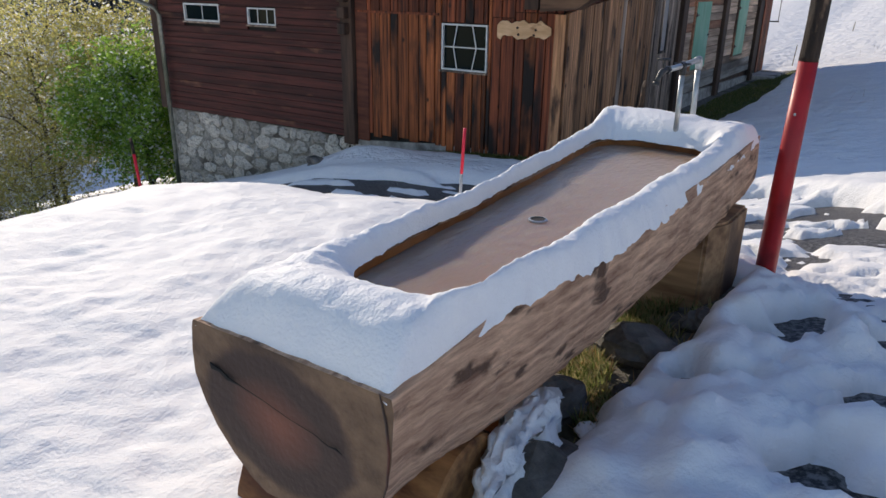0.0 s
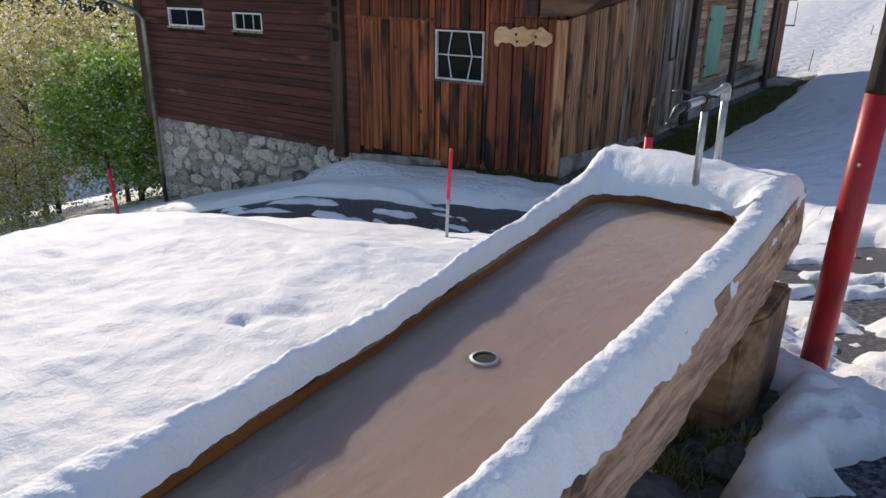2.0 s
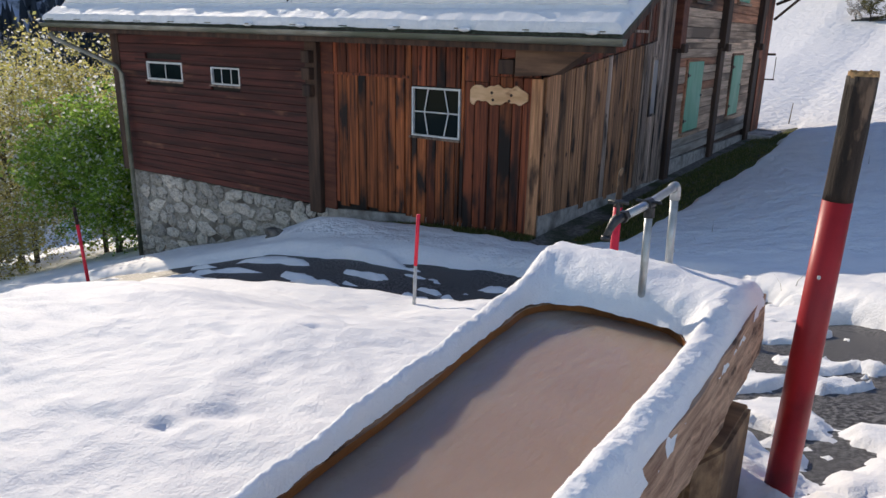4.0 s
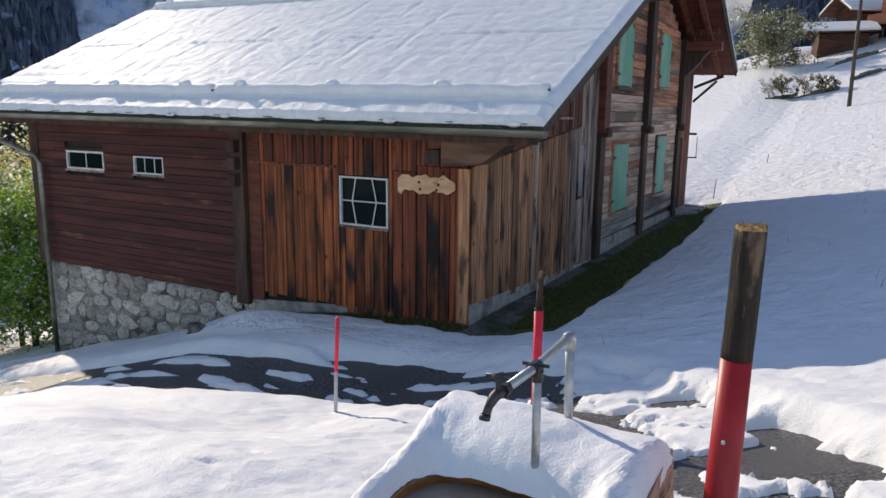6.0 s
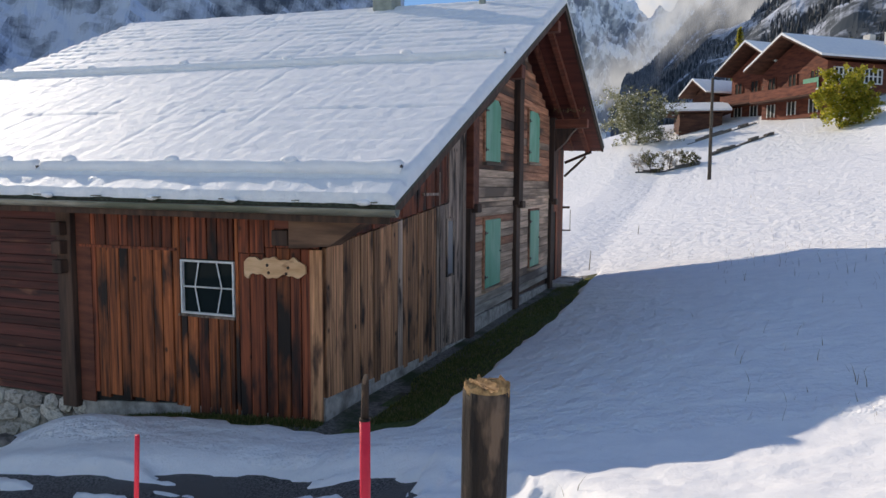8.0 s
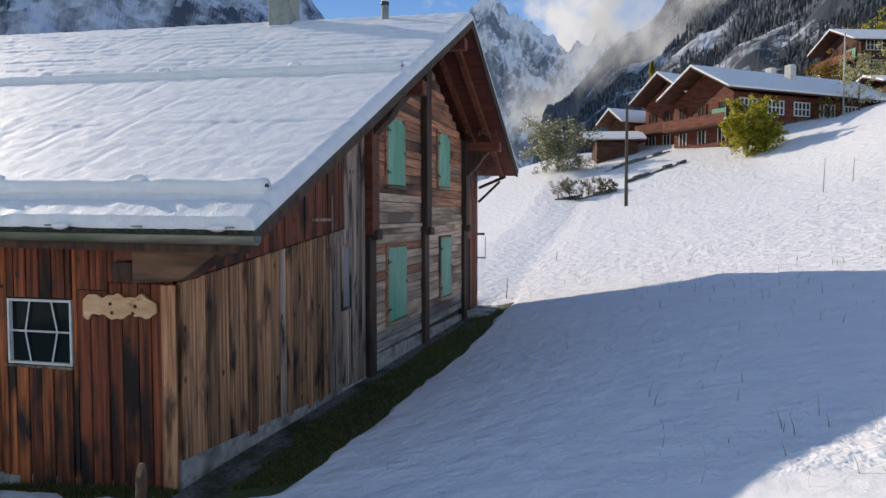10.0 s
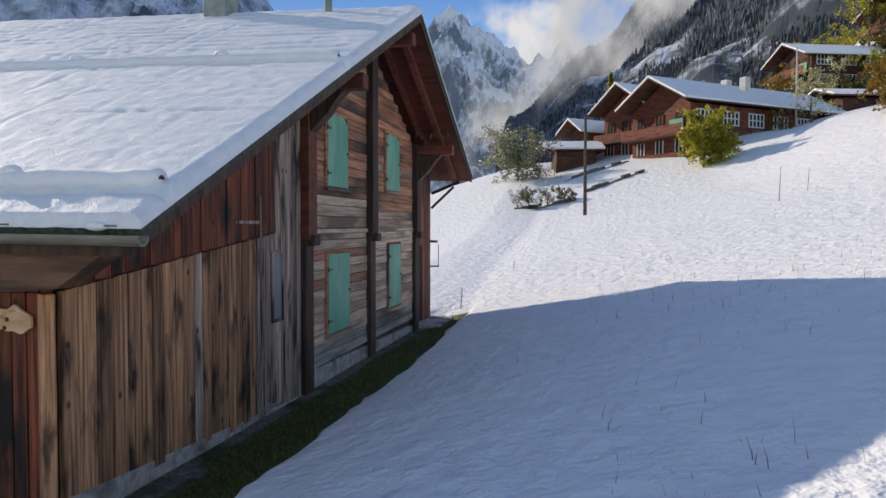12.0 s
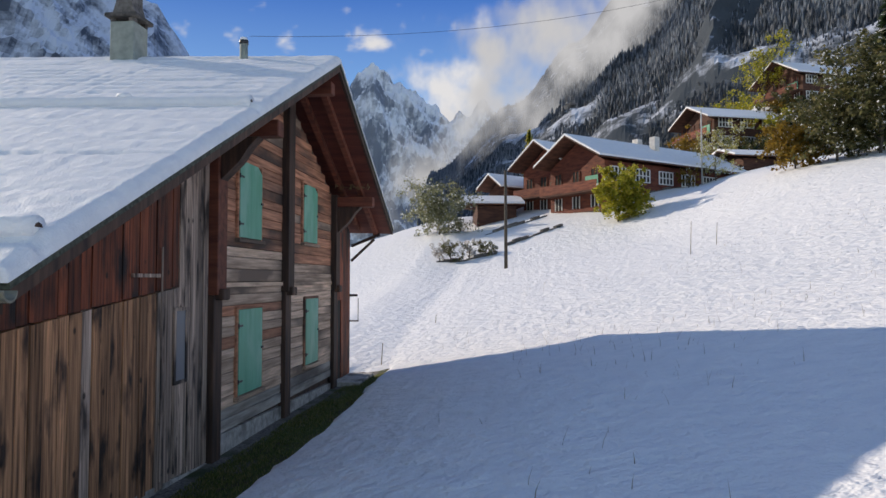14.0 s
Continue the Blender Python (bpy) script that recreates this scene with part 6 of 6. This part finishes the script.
def massif(name, az0, az1, r0, r1, base, crest, mat, label, jag, freq, na=240, nr=90, back=True, power=1.0, seed=0.0):
    """A mountainside seen from the valley: for each bearing it climbs from the base to its crest."""
    verts, faces = [], []
    for j in range(nr + 1):
        v = j / nr
        up = min(1.0, v / 0.82)
        for i in range(na + 1):
            az = az0 + (az1 - az0) * i / na
            r = r0 + (r1 - r0) * v
            x, y = r * math.sin(radians(az)), r * math.cos(radians(az))
            h0, h1 = base(az) * r0, crest(az) * (r0 + (r1 - r0) * 0.82)
            z = h0 + (h1 - h0) * up ** power
            if v > 0.82:
                z -= (v - 0.82) * (h1 - h0) * 1.6
            ridge = 1 - abs(nz(x * freq, y * freq, seed, 6)) * 2
            z += jag * (ridge - 0.4) * math.sin(math.pi * min(1.0, 0.12 + up * 0.8)) * (h1 - h0)
            z += jag * 0.3 * (h1 - h0) * nz(x * freq * 4, y * freq * 4, seed + 3, 6) * up
            verts.append((x, y, z))
    for j in range(nr):
        for i in range(na):
            a = j * (na + 1) + i
            faces.append((a, a + 1, a + na + 2, a + na + 1))
    return tagged(raw(name, verts, faces, mat, None, shade=False), label, "mountain", kind="structure")


def pick(points):
    """A smooth line through a few (bearing, slope) pairs."""
    def f(az):
        if az <= points[0][0]:
            return points[0][1]
        for (a, p), (b, q) in zip(points, points[1:]):
            if az <= b:
                return p + (q - p) * smooth(a, b, az)
        return points[-1][1]
    return f


def straight(points):
    def f(az):
        if az <= points[0][0]:
            return points[0][1]
        for (a, p), (b, q) in zip(points, points[1:]):
            if az <= b:
                return p + (q - p) * (az - a) / (b - a)
        return points[-1][1]
    return f


LEFT = straight([(-130, 0.42), (-66, 0.42), (-56, 0.12)])
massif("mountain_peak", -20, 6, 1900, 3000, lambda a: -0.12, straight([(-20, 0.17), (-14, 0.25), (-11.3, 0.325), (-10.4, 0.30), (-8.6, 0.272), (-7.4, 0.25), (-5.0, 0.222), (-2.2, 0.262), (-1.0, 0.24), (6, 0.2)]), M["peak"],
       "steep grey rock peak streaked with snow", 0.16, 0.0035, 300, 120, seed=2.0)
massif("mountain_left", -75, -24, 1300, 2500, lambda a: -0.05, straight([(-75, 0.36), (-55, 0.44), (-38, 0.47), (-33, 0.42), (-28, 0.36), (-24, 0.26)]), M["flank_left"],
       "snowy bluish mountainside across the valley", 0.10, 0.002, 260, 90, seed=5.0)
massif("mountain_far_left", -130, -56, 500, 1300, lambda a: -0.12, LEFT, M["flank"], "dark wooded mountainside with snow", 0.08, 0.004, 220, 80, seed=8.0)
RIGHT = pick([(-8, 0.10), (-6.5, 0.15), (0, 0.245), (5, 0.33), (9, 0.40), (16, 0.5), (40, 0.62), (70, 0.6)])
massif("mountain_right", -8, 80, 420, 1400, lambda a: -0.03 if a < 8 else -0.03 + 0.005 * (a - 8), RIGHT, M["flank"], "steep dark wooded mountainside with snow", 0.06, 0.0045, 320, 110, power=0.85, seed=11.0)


# woods on the right flank: one stuff object of small spires
def woods(name, count, az0, az1, r0, r1, line, base, mats, label, seed, power, size, share=0.82, ulow=0.03, uhigh=0.97):
    rnd = random.Random(seed)
    verts, faces, idx = [], [], []
    made = 0
    while made < count:
        az = rnd.uniform(az0, az1)
        up = rnd.uniform(ulow, uhigh)
        r = r0 + (r1 - r0) * up * share
        x, y = r * math.sin(radians(az)), r * math.cos(radians(az))
        if nz(x * 0.012, y * 0.012, seed) < -0.42:
            continue
        h0, h1 = base(az) * r0, line(az) * (r0 + (r1 - r0) * share)
        z = h0 + (h1 - h0) * up ** power - 2
        h = size * rnd.uniform(0.6, 1.35)
        w = h * 0.17
        frost = rnd.random() < smooth(0.1, 0.5, up + 0.25 * nz(x * 0.01, y * 0.01, 4))
        b = len(verts)
        for lv, (hz, k) in enumerate(((0.0, 1.0), (0.45, 0.66))):
            for q in range(5):
                a = q * 1.2566 + lv + rnd.random()
                verts.append((x + math.cos(a) * w * k, y + math.sin(a) * w * k, z + h * hz))
            verts.append((x, y, z + h * (0.62 if lv == 0 else 1.0)))
            for q in range(5):
                faces.append((b + lv * 6 + q, b + lv * 6 + (q + 1) % 5, b + lv * 6 + 5))
                idx.append(1 if frost else 0)
        made += 1
    return tagged(raw(name, verts, faces, mats, None, idx=idx), label, "woods", kind="stuff")


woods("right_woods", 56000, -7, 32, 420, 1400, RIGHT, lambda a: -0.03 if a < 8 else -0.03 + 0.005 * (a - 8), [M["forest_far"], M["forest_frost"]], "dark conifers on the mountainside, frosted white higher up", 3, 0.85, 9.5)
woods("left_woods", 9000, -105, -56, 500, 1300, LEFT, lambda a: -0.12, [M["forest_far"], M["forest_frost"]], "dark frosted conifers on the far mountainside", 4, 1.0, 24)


# ---- sky backdrop and clouds ----
def glow_material(name, low, high, z0, z1):
    """Clear sky: paler towards the horizon."""
    m = bpy.data.materials.new(name)
    m.use_nodes = True
    t = m.node_tree
    n, l = t.nodes, t.links
    n.remove(n["Principled BSDF"])
    tc = n.new("ShaderNodeTexCoord")
    sep = n.new("ShaderNodeSeparateXYZ")
    l.new(tc.outputs["Object"], sep.inputs[0])
    rg = n.new("ShaderNodeMapRange")
    rg.inputs["From Min"].default_value, rg.inputs["From Max"].default_value = z0, z1
    l.new(sep.outputs["Z"], rg.inputs["Value"])
    mix = n.new("ShaderNodeMix")
    mix.data_type = "RGBA"
    mix.inputs[6].default_value, mix.inputs[7].default_value = (*low, 1), (*high, 1)
    l.new(rg.outputs[0], mix.inputs[0])
    em = n.new("ShaderNodeEmission")
    l.new(mix.outputs[2], em.inputs[0])
    l.new(em.outputs[0], n["Material Output"].inputs[0])
    return m


def cloud_material(name, bright):
    """Cloud that covers what is behind it by its density."""
    m = bpy.data.materials.new(name)
    m.use_nodes = True
    t = m.node_tree
    n, l = t.nodes, t.links
    n.remove(n["Principled BSDF"])
    at = n.new("ShaderNodeAttribute")
    at.attribute_name = "cover"
    tr = n.new("ShaderNodeBsdfTransparent")
    em = n.new("ShaderNodeEmission")
    em.inputs[0].default_value = (0.86, 0.91, 1.0, 1)
    em.inputs[1].default_value = bright
    mx = n.new("ShaderNodeMixShader")
    l.new(at.outputs["Fac"], mx.inputs[0])
    l.new(tr.outputs[0], mx.inputs[1])
    l.new(em.outputs[0], mx.inputs[2])
    l.new(mx.outputs[0], n["Material Output"].inputs[0])
    return m


def arc(name, az0, az1, s0, s1, r, mat, label, dens=None, na=200, ns=130):
    """A far sheet on the bearings az and slopes s."""
    verts, faces, d = [], [], []
    for j in range(ns + 1):
        for i in range(na + 1):
            u, v = i / na, j / ns
            az, s = az0 + (az1 - az0) * u, s0 + (s1 - s0) * v
            verts.append((r * math.sin(radians(az)), r * math.cos(radians(az)), r * s))
            if dens:
                rim = smooth(0, 0.12, min(u, v, 1 - u, 1 - v))
                d.append(smooth(0.0, 1.0, dens(az, s)) * rim)
    for j in range(ns):
        for i in range(na):
            a = j * (na + 1) + i
            faces.append((a, a + 1, a + na + 2, a + na + 1))
    ob = raw(name, verts, faces, mat, None, shade=True)
    if dens:
        at = ob.data.attributes.new("cover", "FLOAT", "POINT")
        at.data.foreach_set("value", d)
    return tagged(ob, label, "sky" if not dens else "cloud", kind="structure")


def bank(a, s):
    """Cloud that clings to the crest of the right flank and trails up into the blue."""
    on = RIGHT(a) + 0.03
    f = 1.05 - (2.6 if s > on else 4.2) * abs(s - on) - 0.05 * max(0, a - 12) - 0.3 * max(0, -2.5 - a)
    return f * 0.66 - 0.06 + 0.7 * nz(a * 0.22 - s * 4, s * 9 + a * 0.1, 4.0, 6)


def puff(a, s):
    return 0.95 - 0.13 * abs(a + 3.6) - 6.5 * abs(s - 0.255 + 0.006 * (a + 4)) + 0.9 * nz(a * 0.3, s * 13, 9.0, 6)


def wisps(a, s):
    return 0.3 - 14 * abs(s - 0.335) - 0.03 * abs(a + 14) + 1.3 * nz(a * 0.35, s * 22, 2.0, 6) - 0.25


def mist(a, s):
    return 0.62 - 9 * abs(s - 0.15 - 0.004 * (a + 6)) + 0.5 * nz(a * 0.3, s * 10, 5.0, 6)


arc("sky_backdrop", -50, 60, -0.2, 1.4, 4300, glow_material("clear_sky", (0.17, 0.36, 0.68), (0.015, 0.095, 0.42), 900, 1900), "clear blue sky, paler near the horizon", None, 40, 20)
arc("cloud_bank", -9, 26, 0.12, 0.72, 780, cloud_material("cloud_bank", 0.47), "white cloud drifting off the mountainside", bank)
arc("cloud_puff", -13, 4, 0.15, 0.40, 3400, cloud_material("cloud_puff", 0.62), "white cloud behind the peak", puff)
arc("cloud_wisps", -40, 2, 0.28, 0.42, 3600, cloud_material("cloud_wisps", 0.6), "small wisps of cloud in the blue sky", wisps)
arc("valley_mist", -15, 7, 0.04, 0.27, 1500, cloud_material("valley_mist", 0.42), "thin bluish mist in the valley below the peak", mist)


# ---- stones of the base wall: pieces set in the mortar ----
random.seed(21)
stone_parent = bpy.data.objects["stone_base"]
shapes = []
for k in range(8):
    bm = bmesh.new()
    bmesh.ops.create_icosphere(bm, subdivisions=1, radius=1)
    for v in bm.verts:
        v.co *= 1 + 0.36 * nz(v.co.x * 1.4 + k * 7, v.co.y * 1.2, v.co.z * 1.2, 2)
        v.co.y *= 0.32
    me = mesh_of(bm, "stone")
    me.materials.append(M["stone"])
    shapes.append(me)
z = -4.2
while z < -1.62:
    h = random.uniform(0.2, 0.34)
    x = XL + 0.15 + random.uniform(0, 0.2)
    while x < -9.0:
        w = random.uniform(0.2, 0.58)
        zc3 = z + h / 2 + random.uniform(-0.05, 0.05)
        if zc3 + h / 2 > ground_z(x, YF) - 0.1:
            st = new("stone", random.choice(shapes))
            st.parent = stone_parent
            st.location = (x + w / 2, YF + 0.012, min(zc3, -1.64))
            st.scale = (w * 0.56, 0.21, h * 0.55)
            st.rotation_euler = (0, random.uniform(-0.35, 0.35), 0)
        x += w + 0.015
    z += h + 0.01
